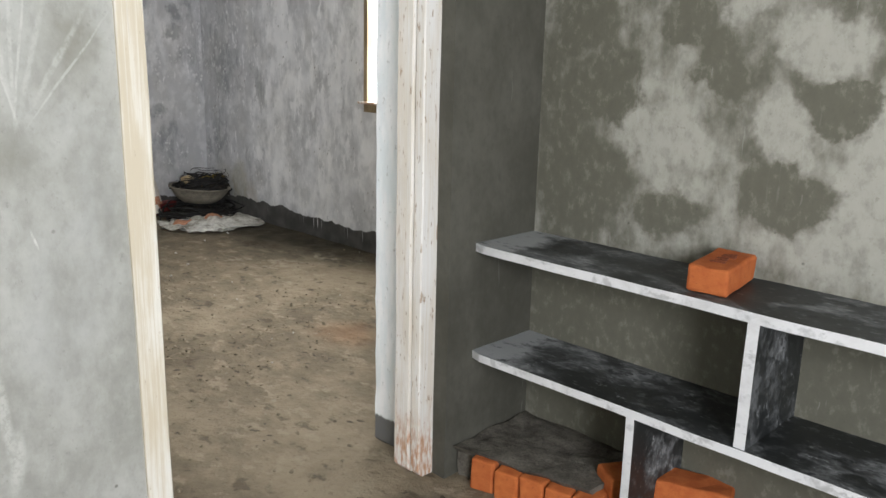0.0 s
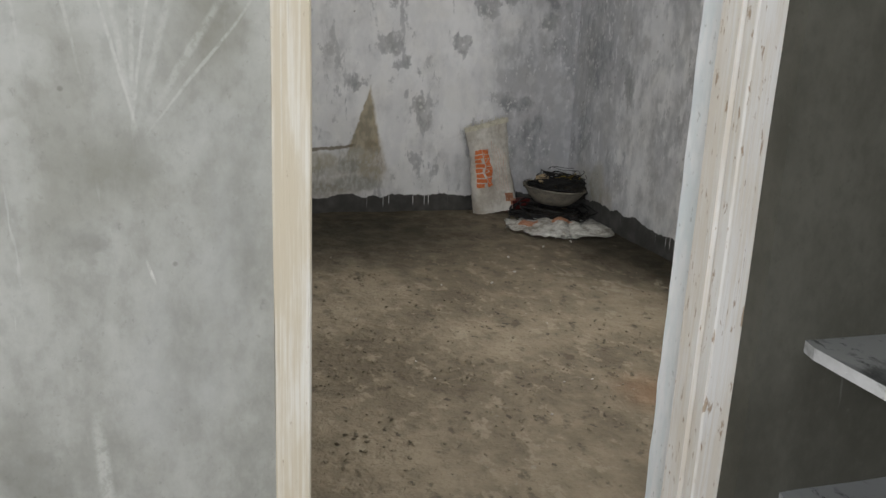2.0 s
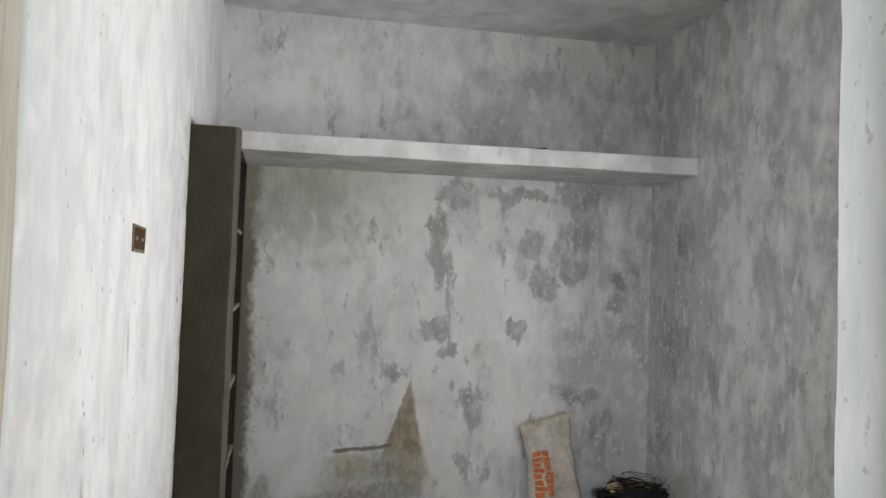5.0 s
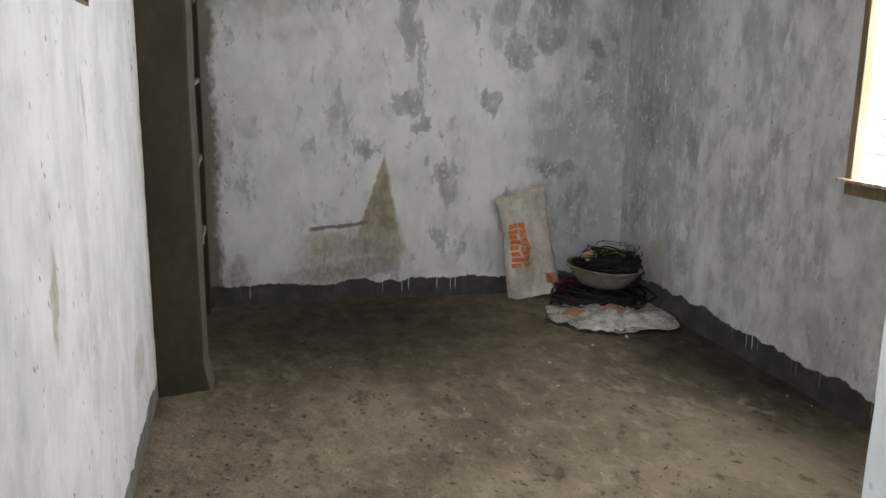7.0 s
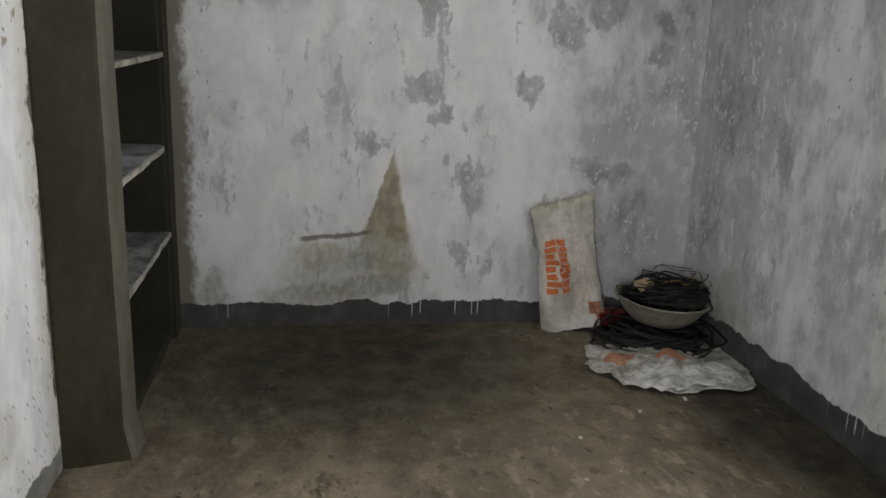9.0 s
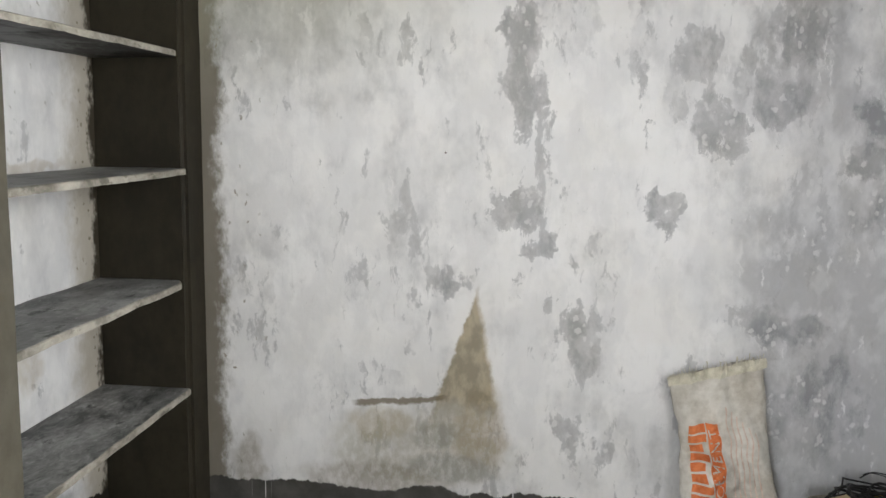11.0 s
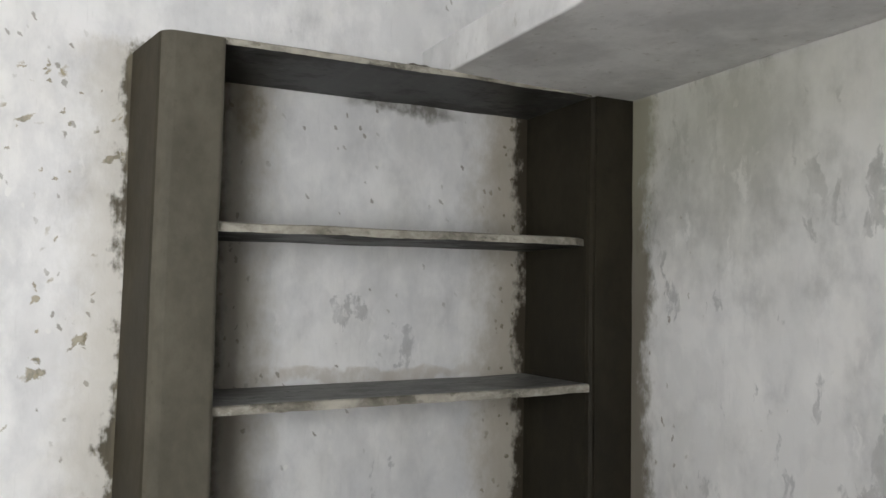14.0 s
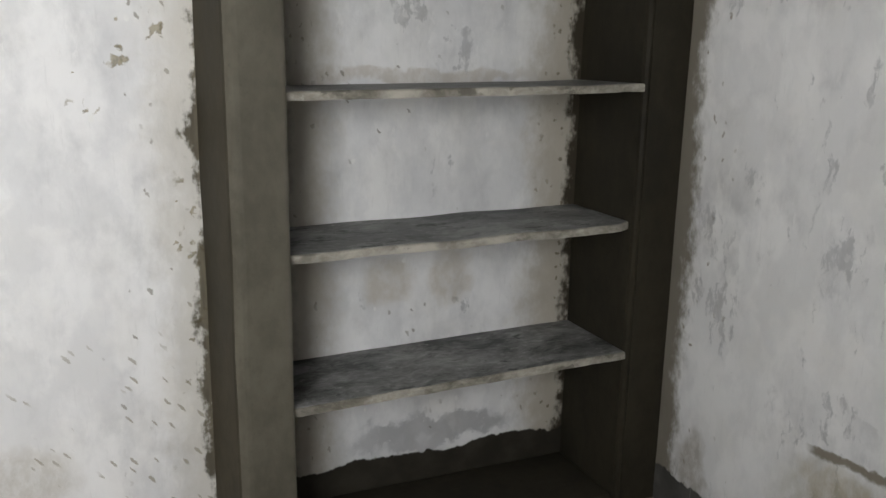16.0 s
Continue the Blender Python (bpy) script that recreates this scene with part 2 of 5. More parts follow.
def back_extra(m, c, w, up, grain):
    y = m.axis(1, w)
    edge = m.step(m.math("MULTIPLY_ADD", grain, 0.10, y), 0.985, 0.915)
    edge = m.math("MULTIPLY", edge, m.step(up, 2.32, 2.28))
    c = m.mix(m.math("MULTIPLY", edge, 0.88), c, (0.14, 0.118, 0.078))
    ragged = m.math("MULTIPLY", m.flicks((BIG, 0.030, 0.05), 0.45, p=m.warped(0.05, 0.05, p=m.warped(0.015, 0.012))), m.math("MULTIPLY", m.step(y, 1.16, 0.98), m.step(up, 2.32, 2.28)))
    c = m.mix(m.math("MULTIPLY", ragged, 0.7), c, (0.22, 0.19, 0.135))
    top = m.math("MULTIPLY", m.step(up, 1.6, 2.25), m.step(y, 2.2, 1.2))
    c = m.mix(m.math("MULTIPLY", m.math("MULTIPLY", top, m.step(up, 2.32, 2.28)), 0.52), c, (0.44, 0.44, 0.33))
    # tan wedge where a bracket was torn out, with the scar of its shelf beside it
    p = m.warped(0.06, 0.042, p=m.warped(0.014, 0.012))
    py, pz = m.axis(1, p), m.axis(2, p)
    down = m.math("SUBTRACT", 0.945, pz)
    left = m.math("ADD", m.math("SUBTRACT", py, 1.928), m.math("MULTIPLY", down, 0.36))
    right = m.math("SUBTRACT", m.math("MULTIPLY_ADD", down, 0.17, 1.945), py)
    wedge = m.math("MULTIPLY", m.math("MULTIPLY", m.step(left, -0.006, 0.010), m.step(right, -0.010, 0.025)), m.step(pz, 0.36, 0.54))
    tone = m.mix(m.step(m.noise((BIG, 0.05, 0.08), 5.0, 0.6, (3, 3, 3)), 0.38, 0.64), (0.25, 0.215, 0.14), (0.41, 0.34, 0.225))
    c = m.mix(m.math("MULTIPLY", wedge, 0.88), c, tone)
    line = m.math("SUBTRACT", pz, m.math("MULTIPLY_ADD", m.math("SUBTRACT", py, 1.45), 0.10, 0.482))
    along = m.math("MULTIPLY", m.step(py, 1.42, 1.46), m.step(py, 1.84, 1.78))
    scar = m.math("MULTIPLY", m.math("MULTIPLY", m.step(line, -0.022, -0.008), m.step(line, 0.012, 0.004)), along)
    return m.mix(m.math("MULTIPLY", scar, 0.85), c, (0.17, 0.14, 0.09))


# The broad pair low on the left paints in the brighter light there.
BACK_THICK_LIT = [
    (2.38, 1.54, 0.23, 0.34, 0.9), (2.55, 0.88, 0.11, 0.36, 0.8), (1.46, 1.19, 0.10, 0.10, 0.9), (2.13, 0.45, 0.08, 0.28, 0.7), (1.10, 0.55, 0.22, 0.35, 0.50), (1.35, 0.85, 0.25, 0.30, 0.40),
    (2.26, 0.69, 0.04, 0.07, 0.7), (1.55, 0.72, 0.14, 0.12, 0.6), (1.70, 0.62, 0.11, 0.08, 0.7), (2.04, 1.37, 0.05, 0.06, 0.8), (2.22, 1.69, 0.03, 0.12, 0.8), (2.42, 2.02, 0.08, 0.20, 0.6),
]
BACK_WORN = [
    (2.08, 1.96, 0.08, 0.15, -0.70), (2.10, 1.70, 0.07, 0.15, -0.65), (2.06, 1.28, 0.09, 0.10, -0.65), (2.18, 1.15, 0.06, 0.07, -0.55), (2.84, 1.60, 0.10, 0.14, -0.95),
    (2.63, 1.30, 0.09, 0.065, -0.80), (2.67, 1.20, 0.035, 0.08, -0.6), (3.35, 1.46, 0.06, 0.09, -0.95), (3.35, 1.64, 0.07, 0.07, -0.8), (2.72, 1.85, 0.10, 0.10, -0.6),
    (2.56, 1.62, 0.05, 0.02, -0.6), (3.12, 1.95, 0.14, 0.14, -0.7), (3.05, 1.72, 0.12, 0.10, -0.65), (2.98, 0.87, 0.12, 0.085, -0.75), (3.16, 0.86, 0.11, 0.07, -0.75),
    (2.34, 0.76, 0.085, 0.16, -0.55), (2.23, 0.90, 0.04, 0.09, -0.5),
]
# Broad rows by the window-wall corner paint the light's falloff into the coat.
BACK_DULL_SHADE = [
    (1.81, 0.99, 0.10, 0.06, -0.40), (1.60, 1.21, 0.07, 0.045, -0.4), (3.26, 0.52, 0.24, 0.30, -0.40), (1.69, 1.88, 0.09, 0.13, -0.3), (2.20, 2.17, 0.15, 0.06, -0.55),
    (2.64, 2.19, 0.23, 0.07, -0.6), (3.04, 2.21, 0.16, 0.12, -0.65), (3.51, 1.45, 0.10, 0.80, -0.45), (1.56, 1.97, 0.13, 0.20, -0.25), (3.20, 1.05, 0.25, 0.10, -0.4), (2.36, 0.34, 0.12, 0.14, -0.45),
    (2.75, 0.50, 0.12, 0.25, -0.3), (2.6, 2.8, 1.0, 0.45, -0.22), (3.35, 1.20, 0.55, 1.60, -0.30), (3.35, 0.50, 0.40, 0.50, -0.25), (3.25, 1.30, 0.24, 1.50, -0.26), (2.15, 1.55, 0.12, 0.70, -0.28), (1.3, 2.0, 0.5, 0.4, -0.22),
]
PATCH = (0.345, 0.325, 0.25)
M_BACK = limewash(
    "limewash back wall", 0, 0.80, 0.80, blots=BACK_THICK_LIT + BACK_WORN + BACK_DULL_SHADE,
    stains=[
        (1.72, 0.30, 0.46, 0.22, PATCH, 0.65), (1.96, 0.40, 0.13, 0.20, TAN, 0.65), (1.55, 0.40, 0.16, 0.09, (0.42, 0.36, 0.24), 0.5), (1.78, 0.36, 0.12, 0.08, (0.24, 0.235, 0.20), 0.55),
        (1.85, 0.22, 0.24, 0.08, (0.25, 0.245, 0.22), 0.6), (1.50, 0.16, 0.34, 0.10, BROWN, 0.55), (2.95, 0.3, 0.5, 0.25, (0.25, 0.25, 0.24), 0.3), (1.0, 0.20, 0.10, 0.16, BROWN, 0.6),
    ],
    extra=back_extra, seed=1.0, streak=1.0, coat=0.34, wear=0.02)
# The two tall blots near x -6.1 paint shade towards the back corner.
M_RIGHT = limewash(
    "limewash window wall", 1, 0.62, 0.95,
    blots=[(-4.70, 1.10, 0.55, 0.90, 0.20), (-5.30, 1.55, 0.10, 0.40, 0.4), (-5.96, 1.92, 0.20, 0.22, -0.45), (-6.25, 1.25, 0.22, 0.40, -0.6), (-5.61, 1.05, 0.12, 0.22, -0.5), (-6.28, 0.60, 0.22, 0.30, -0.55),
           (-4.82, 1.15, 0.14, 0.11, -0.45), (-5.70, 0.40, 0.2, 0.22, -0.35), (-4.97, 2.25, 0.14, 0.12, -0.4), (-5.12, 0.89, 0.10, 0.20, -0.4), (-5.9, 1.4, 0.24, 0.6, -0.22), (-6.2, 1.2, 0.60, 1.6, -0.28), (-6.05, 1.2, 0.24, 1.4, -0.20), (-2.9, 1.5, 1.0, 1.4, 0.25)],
    stains=[(-5.95, 0.25, 0.16, 0.28, (0.30, 0.27, 0.17), 0.55), (-5.78, 0.14, 0.14, 0.18, TAN, 0.4), (-6.2, 0.2, 0.3, 0.25, (0.26, 0.24, 0.17), 0.5)],
    seed=2.0, streak=1.3, band=0.15, wear=0.03)


def left_extra(m, c, w, up, grain):
    x = m.axis(0, w)
    x = m.math("MULTIPLY_ADD", grain, 0.10, x)
    below = m.step(m.math("MULTIPLY_ADD", grain, 0.1, up), 2.37, 2.32)
    c = m.mix(m.math("MULTIPLY", m.math("MULTIPLY", m.step(x, -4.80, -4.95), below), 0.45), c, (0.46, 0.42, 0.33))
    # splashed cement: irregular flakes in clusters beside the pier, and slanting trowel strokes lower down
    wob = m.warped(0.07, 0.08, p=m.warped(0.018, 0.022))
    here = m.total([m.spot(w, (px, 0, pz), (rx, BIG, rz), soft=1.0) for px, pz, rx, rz in (
        (-4.88, 2.04, 0.22, 0.30), (-4.90, 1.60, 0.18, 0.26), (-4.76, 1.36, 0.10, 0.18), (-5.0, 1.05, 0.10, 0.20), (-4.98, 0.70, 0.09, 0.25))])
    for turn, sx, sz, share, k in ((24, 0.120, 0.050, 0.60, 0), (-25, 0.032, 0.075, 0.45, 4), (40, 0.036, 0.024, 0.35, 9)):
        f = m.flicks((sx, BIG, sz), share, (0, turn, 0), p=wob, at=(k, 0, k))
        f = m.math("MULTIPLY", f, m.step(m.math("MULTIPLY_ADD", m.noise((0.09, BIG, 0.09), 3.0, at=(k, 0, 6)), 0.9, here), 0.66, 0.84))
        c = m.mix(m.math("MULTIPLY", f, 0.82), c, m.mix(m.step(grain, 0.4, 0.6), (0.20, 0.175, 0.115), (0.36, 0.315, 0.22)))
    low = m.math("MULTIPLY", m.step(up, 0.82, 0.62), m.step(x, -4.25, -4.45))
    g = m.flicks((0.020, BIG, 0.080), 0.70, (0, 38, 0), p=m.warped(0.02, 0.014))
    g = m.math("MULTIPLY", m.math("MULTIPLY", g, low), m.step(m.noise((0.25, BIG, 0.12), 2.0, at=(1, 0, 3)), 0.40, 0.52))
    c = m.mix(m.math("MULTIPLY", g, 0.75), c, (0.30, 0.275, 0.215))
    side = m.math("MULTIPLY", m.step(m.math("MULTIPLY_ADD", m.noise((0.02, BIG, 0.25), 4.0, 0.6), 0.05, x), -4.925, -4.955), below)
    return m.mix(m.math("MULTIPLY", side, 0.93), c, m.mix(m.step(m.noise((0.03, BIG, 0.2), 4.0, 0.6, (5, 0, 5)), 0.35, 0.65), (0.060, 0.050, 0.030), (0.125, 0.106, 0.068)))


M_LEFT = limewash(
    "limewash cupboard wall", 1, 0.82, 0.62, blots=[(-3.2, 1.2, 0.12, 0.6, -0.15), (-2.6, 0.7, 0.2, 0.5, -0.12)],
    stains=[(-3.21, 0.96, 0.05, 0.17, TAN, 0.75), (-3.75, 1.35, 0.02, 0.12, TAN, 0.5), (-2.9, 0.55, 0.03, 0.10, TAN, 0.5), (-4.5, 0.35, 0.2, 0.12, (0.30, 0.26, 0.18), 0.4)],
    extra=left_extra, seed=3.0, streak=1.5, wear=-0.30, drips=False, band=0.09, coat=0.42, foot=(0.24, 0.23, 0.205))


def niche_extra(m, c, w, up, grain):
    x = m.math("MULTIPLY_ADD", grain, 0.12, m.axis(0, w))
    wob = m.warped(0.05, 0.05, p=m.warped(0.015, 0.012))
    edge = m.math("MULTIPLY", m.flicks((0.030, BIG, 0.034), 0.55, p=wob), m.step(x, -6.09, -6.19))
    c = m.mix(m.math("MULTIPLY", m.step(x, -6.00, -6.18), 0.70), c, (0.38, 0.33, 0.235))
    c = m.mix(m.math("MULTIPLY", edge, 0.85), c, (0.19, 0.165, 0.115))
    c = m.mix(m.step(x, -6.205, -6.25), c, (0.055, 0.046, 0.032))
    c = m.mix(m.math("MULTIPLY", m.step(x, -5.44, -5.27), 0.70), c, (0.37, 0.325, 0.235))
    edge = m.math("MULTIPLY", m.flicks((0.028, BIG, 0.036), 0.5, p=wob, at=(1, 0, 2)), m.step(x, -5.38, -5.28))
    c = m.mix(m.math("MULTIPLY", edge, 0.55), c, (0.17, 0.15, 0.105))
    # black strip by the left pier: the recess's inner shadow painted as colour
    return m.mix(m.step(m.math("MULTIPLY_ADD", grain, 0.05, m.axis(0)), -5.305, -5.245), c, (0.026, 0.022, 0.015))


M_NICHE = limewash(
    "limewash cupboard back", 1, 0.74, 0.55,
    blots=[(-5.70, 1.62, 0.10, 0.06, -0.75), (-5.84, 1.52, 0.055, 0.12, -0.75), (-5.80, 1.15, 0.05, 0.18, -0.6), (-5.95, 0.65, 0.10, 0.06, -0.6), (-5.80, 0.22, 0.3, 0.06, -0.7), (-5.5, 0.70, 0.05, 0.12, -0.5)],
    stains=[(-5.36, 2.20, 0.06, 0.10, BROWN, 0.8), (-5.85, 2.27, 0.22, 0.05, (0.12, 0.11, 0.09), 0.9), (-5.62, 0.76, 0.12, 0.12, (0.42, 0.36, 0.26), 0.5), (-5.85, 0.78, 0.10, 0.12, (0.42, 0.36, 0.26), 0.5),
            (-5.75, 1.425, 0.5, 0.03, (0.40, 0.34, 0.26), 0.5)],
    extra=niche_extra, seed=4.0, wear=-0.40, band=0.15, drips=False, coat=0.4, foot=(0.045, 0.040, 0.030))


def plain_lime(name, tint, seed, dirt=0.5):
    m = Mat(name, 0.85, spec=0.25)
    at = (seed, seed * 2, seed * 3)
    n = m.noise((0.25, 0.25, 0.35), 6.0, 0.62, at)
    g = m.noise((0.03, 0.03, 0.05), 4.0, 0.6, at)
    c = m.mix(m.step(n, 0.35, 0.68), tuple(0.72 * k for k in tint), tint)
    c = m.mix(m.math("MULTIPLY", m.step(g, 0.60, 0.72), dirt), c, (0.30, 0.28, 0.24))
    m.color(c)
    m.bump(g, 0.35, 0.004)
    m.bump(n, 0.3, 0.01)
    return m.mat


def reveal_lime():
    m = Mat("pale blue limewash reveal", 0.85, spec=0.25)
    n = m.noise((0.05, 0.05, 0.22), 5.0, 0.6)
    g = m.noise((0.02, 0.02, 0.03), 4.0, 0.6)
    c = m.mix(m.step(n, 0.35, 0.65), (0.74, 0.79, 0.80), (0.86, 0.87, 0.87))
    c = m.mix(m.math("MULTIPLY", m.step(g, 0.62, 0.70), 0.5), c, (0.33, 0.33, 0.31))
    up = m.axis(2)
    c = m.mix(m.step(m.math("MULTIPLY_ADD", g, 0.03, up), 0.115, 0.105), c, (0.14, 0.14, 0.135))
    m.color(c)
    m.bump(g, 0.4, 0.004)
    return m.mat


M_REVEAL = reveal_lime()
M_CEIL = plain_lime("limewashed ceiling", (0.78, 0.785, 0.79), 5.0, 0.25)
M_LOFT = plain_lime("limewashed slab", (0.82, 0.82, 0.82), 6.0, 0.35)


def cement(name, dark, light, seed, scratch=0.0, smooth=0.75, pale=(), lines=(), stains=(), crisp=0.0):
    """Trowelled cement plaster with damp clouds. pale: (x, y, z, radius, height, weight) dry patches above 0, damp
    blots and painted shade under 0.
    """
    m = Mat(name, smooth, spec=0.3)
    at = (seed * 2, seed * 5, seed)
    w = m.warped(0.5, 0.35, at=at)
    w2 = m.warped(0.04, 0.05, p=m.warped(0.16, 0.22, at=at), at=at)
    cloud = m.noise((0.55, 0.55, 0.75), 5.0, 0.55, at, p=w)
    mid = m.noise((0.10, 0.10, 0.16), 5.0, 0.6, at)
    g = m.noise((0.012, 0.012, 0.014), 3.0, 0.6, at)
    v = m.math("MULTIPLY_ADD", m.math("SUBTRACT", mid, 0.5), 0.6, cloud)
    for x, y, z, r, k, weight in pale:
        v = m.math("MULTIPLY_ADD", m.spot(w2, (x, y, z), (1.2 * r, BIG, 1.2 * k), soft=0.8), weight, v)
    c = m.mix(m.step(v, 0.30 + crisp, 0.72 - crisp), dark, light)
    c = m.mix(m.math("MULTIPLY", m.step(g, 0.62, 0.75), 0.25), c, tuple(0.5 * k for k in dark))
    if scratch:
        s = m.noise((0.012, 0.010, 0.45), 2.0, 0.5, p=m.warped(0.7, 0.12, at=at))
        f = m.math("MULTIPLY", m.step(s, 0.66, 0.70), m.step(m.noise((0.3, 0.3, 0.4), 2.0, at=(9, 2, 4)), 0.52, 0.64))
        c = m.mix(m.math("MULTIPLY", f, scratch), c, (0.50, 0.50, 0.47))
        pit = m.math("MULTIPLY", m.step(m.cells((0.06, 0.06, 0.06)), 0.10, 0.04), m.step(m.noise((0.2,) * 3, 2.0), 0.52, 0.6))
        c = m.mix(m.math("MULTIPLY", pit, 0.7), c, (0.10, 0.10, 0.08))
        m.bump(pit, -0.4, 0.004)
    small = m.noise((0.028, 0.028, 0.04), 5.0, 0.65, at)
    c = m.mix(m.step(small, 0.45, 0.68, 0.0, 0.26), c, tuple(0.72 * k for k in dark))
    c = m.mix(m.step(small, 0.48, 0.30, 0.0, 0.18), c, tuple(1.2 * k for k in light))
    for at_, size, tint, much in stains:
        c = m.mix(m.math("MULTIPLY", m.math("MULTIPLY", m.spot(w2, at_, size, soft=0.9), m.step(mid, 0.3, 0.6, 0.4, 1.0)), much), c, tint)
    wl = m.warped(0.25, 0.02, at=at)
    for y, z, lean, half, wide, much in lines:
        c = m.mix(m.math("MULTIPLY", m.math("MULTIPLY", m.spot(wl, (0, y, z), (BIG, wide, half), (lean, 0, 0), soft=0.7), m.step(g, 0.35, 0.6, 0.3, 1.0)), min(1.0, 1.35 * much)), c, (0.57, 0.57, 0.53))
    m.color(c)
    m.rough(m.step(cloud, 0.2, 0.8, smooth - 0.12, smooth + 0.15))
    m.bump(mid, 0.35, 0.006)
    m.bump(g, 0.15, 0.002)
    return m.mat


OLIVE, ASH, DAMP = (0.165, 0.160, 0.118), (0.42, 0.425, 0.41), (0.13, 0.128, 0.105)
M_HALL = cement(
    "grey cement plaster", (0.285, 0.285, 0.252), (0.435, 0.436, 0.402), 1.0, 0.7,
    lines=[(0.555, 1.37, 6, 0.20, 0.007, 0.30), (0.545, 1.36, 12, 0.18, 0.004, 0.40), (0.575, 1.37, -3, 0.20, 0.006, 0.30), (0.592, 1.38, -10, 0.20, 0.004, 0.40),
           (0.615, 1.37, -17, 0.18, 0.009, 0.25), (0.665, 1.36, -32, 0.17, 0.009, 0.30), (0.685, 1.34, -39, 0.20, 0.004, 0.35), (0.480, 1.42, 8, 0.16, 0.004, 0.25),
           (0.583, 0.985, 14, 0.030, 0.004, 0.8), (0.40, 1.50, 4, 0.25, 0.004, 0.2), (0.345, 1.46, 10, 0.20, 0.004, 0.2), (0.488, 0.62, 3, 0.16, 0.016, 0.40), (0.505, 0.50, -6, 0.10, 0.020, 0.40)],
    stains=[((0, 0.445, 1.20), (BIG, 0.07, 0.36), OLIVE, 0.45), ((0, 0.53, 1.16), (BIG, 0.10, 0.12), OLIVE, 0.5), ((0, 0.50, 1.05), (BIG, 0.05, 0.06), DAMP, 0.5), ((0, 0.37, 0.62), (BIG, 0.08, 0.20), DAMP, 0.5),
            ((0, 0.70, 1.40), (BIG, 0.12, 0.16), OLIVE, 0.6), ((0, 0.62, 0.80), (BIG, 0.12, 0.25), ASH, 0.4), ((0, 0.33, 1.45), (BIG, 0.07, 0.25), ASH, 0.4), ((0, 0.72, 1.05), (BIG, 0.06, 0.30), ASH, 0.35)])
# Broad negatives by the corner and below the shelves paint shade into the plaster.
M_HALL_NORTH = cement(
    "damp cement plaster with painted shade", (0.140, 0.136, 0.104), (0.400, 0.392, 0.340), 4.0, 0.2,
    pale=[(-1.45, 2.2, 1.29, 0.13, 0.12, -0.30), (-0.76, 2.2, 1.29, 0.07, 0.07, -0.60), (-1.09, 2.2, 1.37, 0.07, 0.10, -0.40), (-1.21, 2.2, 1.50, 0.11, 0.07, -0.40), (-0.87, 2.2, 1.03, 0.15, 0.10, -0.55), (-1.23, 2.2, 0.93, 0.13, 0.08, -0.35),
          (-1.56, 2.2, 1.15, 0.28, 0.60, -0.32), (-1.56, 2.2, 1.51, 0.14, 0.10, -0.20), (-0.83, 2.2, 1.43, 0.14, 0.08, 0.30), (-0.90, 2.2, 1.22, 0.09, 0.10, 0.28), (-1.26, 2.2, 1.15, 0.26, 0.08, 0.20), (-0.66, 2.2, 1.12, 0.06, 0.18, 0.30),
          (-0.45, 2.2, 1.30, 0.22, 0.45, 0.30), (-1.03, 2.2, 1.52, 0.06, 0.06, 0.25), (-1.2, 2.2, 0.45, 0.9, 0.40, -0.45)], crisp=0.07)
M_FRESH = cement("fresh brown cement plaster", (0.066, 0.064, 0.050), (0.102, 0.099, 0.081), 7.0, 0.15)
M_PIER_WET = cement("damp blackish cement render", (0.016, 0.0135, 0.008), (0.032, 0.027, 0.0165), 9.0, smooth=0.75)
# Darker copy of the pier render, with the side's shade put in its colour.
M_PIER_SHADED = cement("shaded brown cement render", (0.030, 0.025, 0.014), (0.054, 0.045, 0.028), 8.5, smooth=0.7)
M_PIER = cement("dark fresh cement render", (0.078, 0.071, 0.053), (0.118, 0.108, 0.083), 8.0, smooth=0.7)


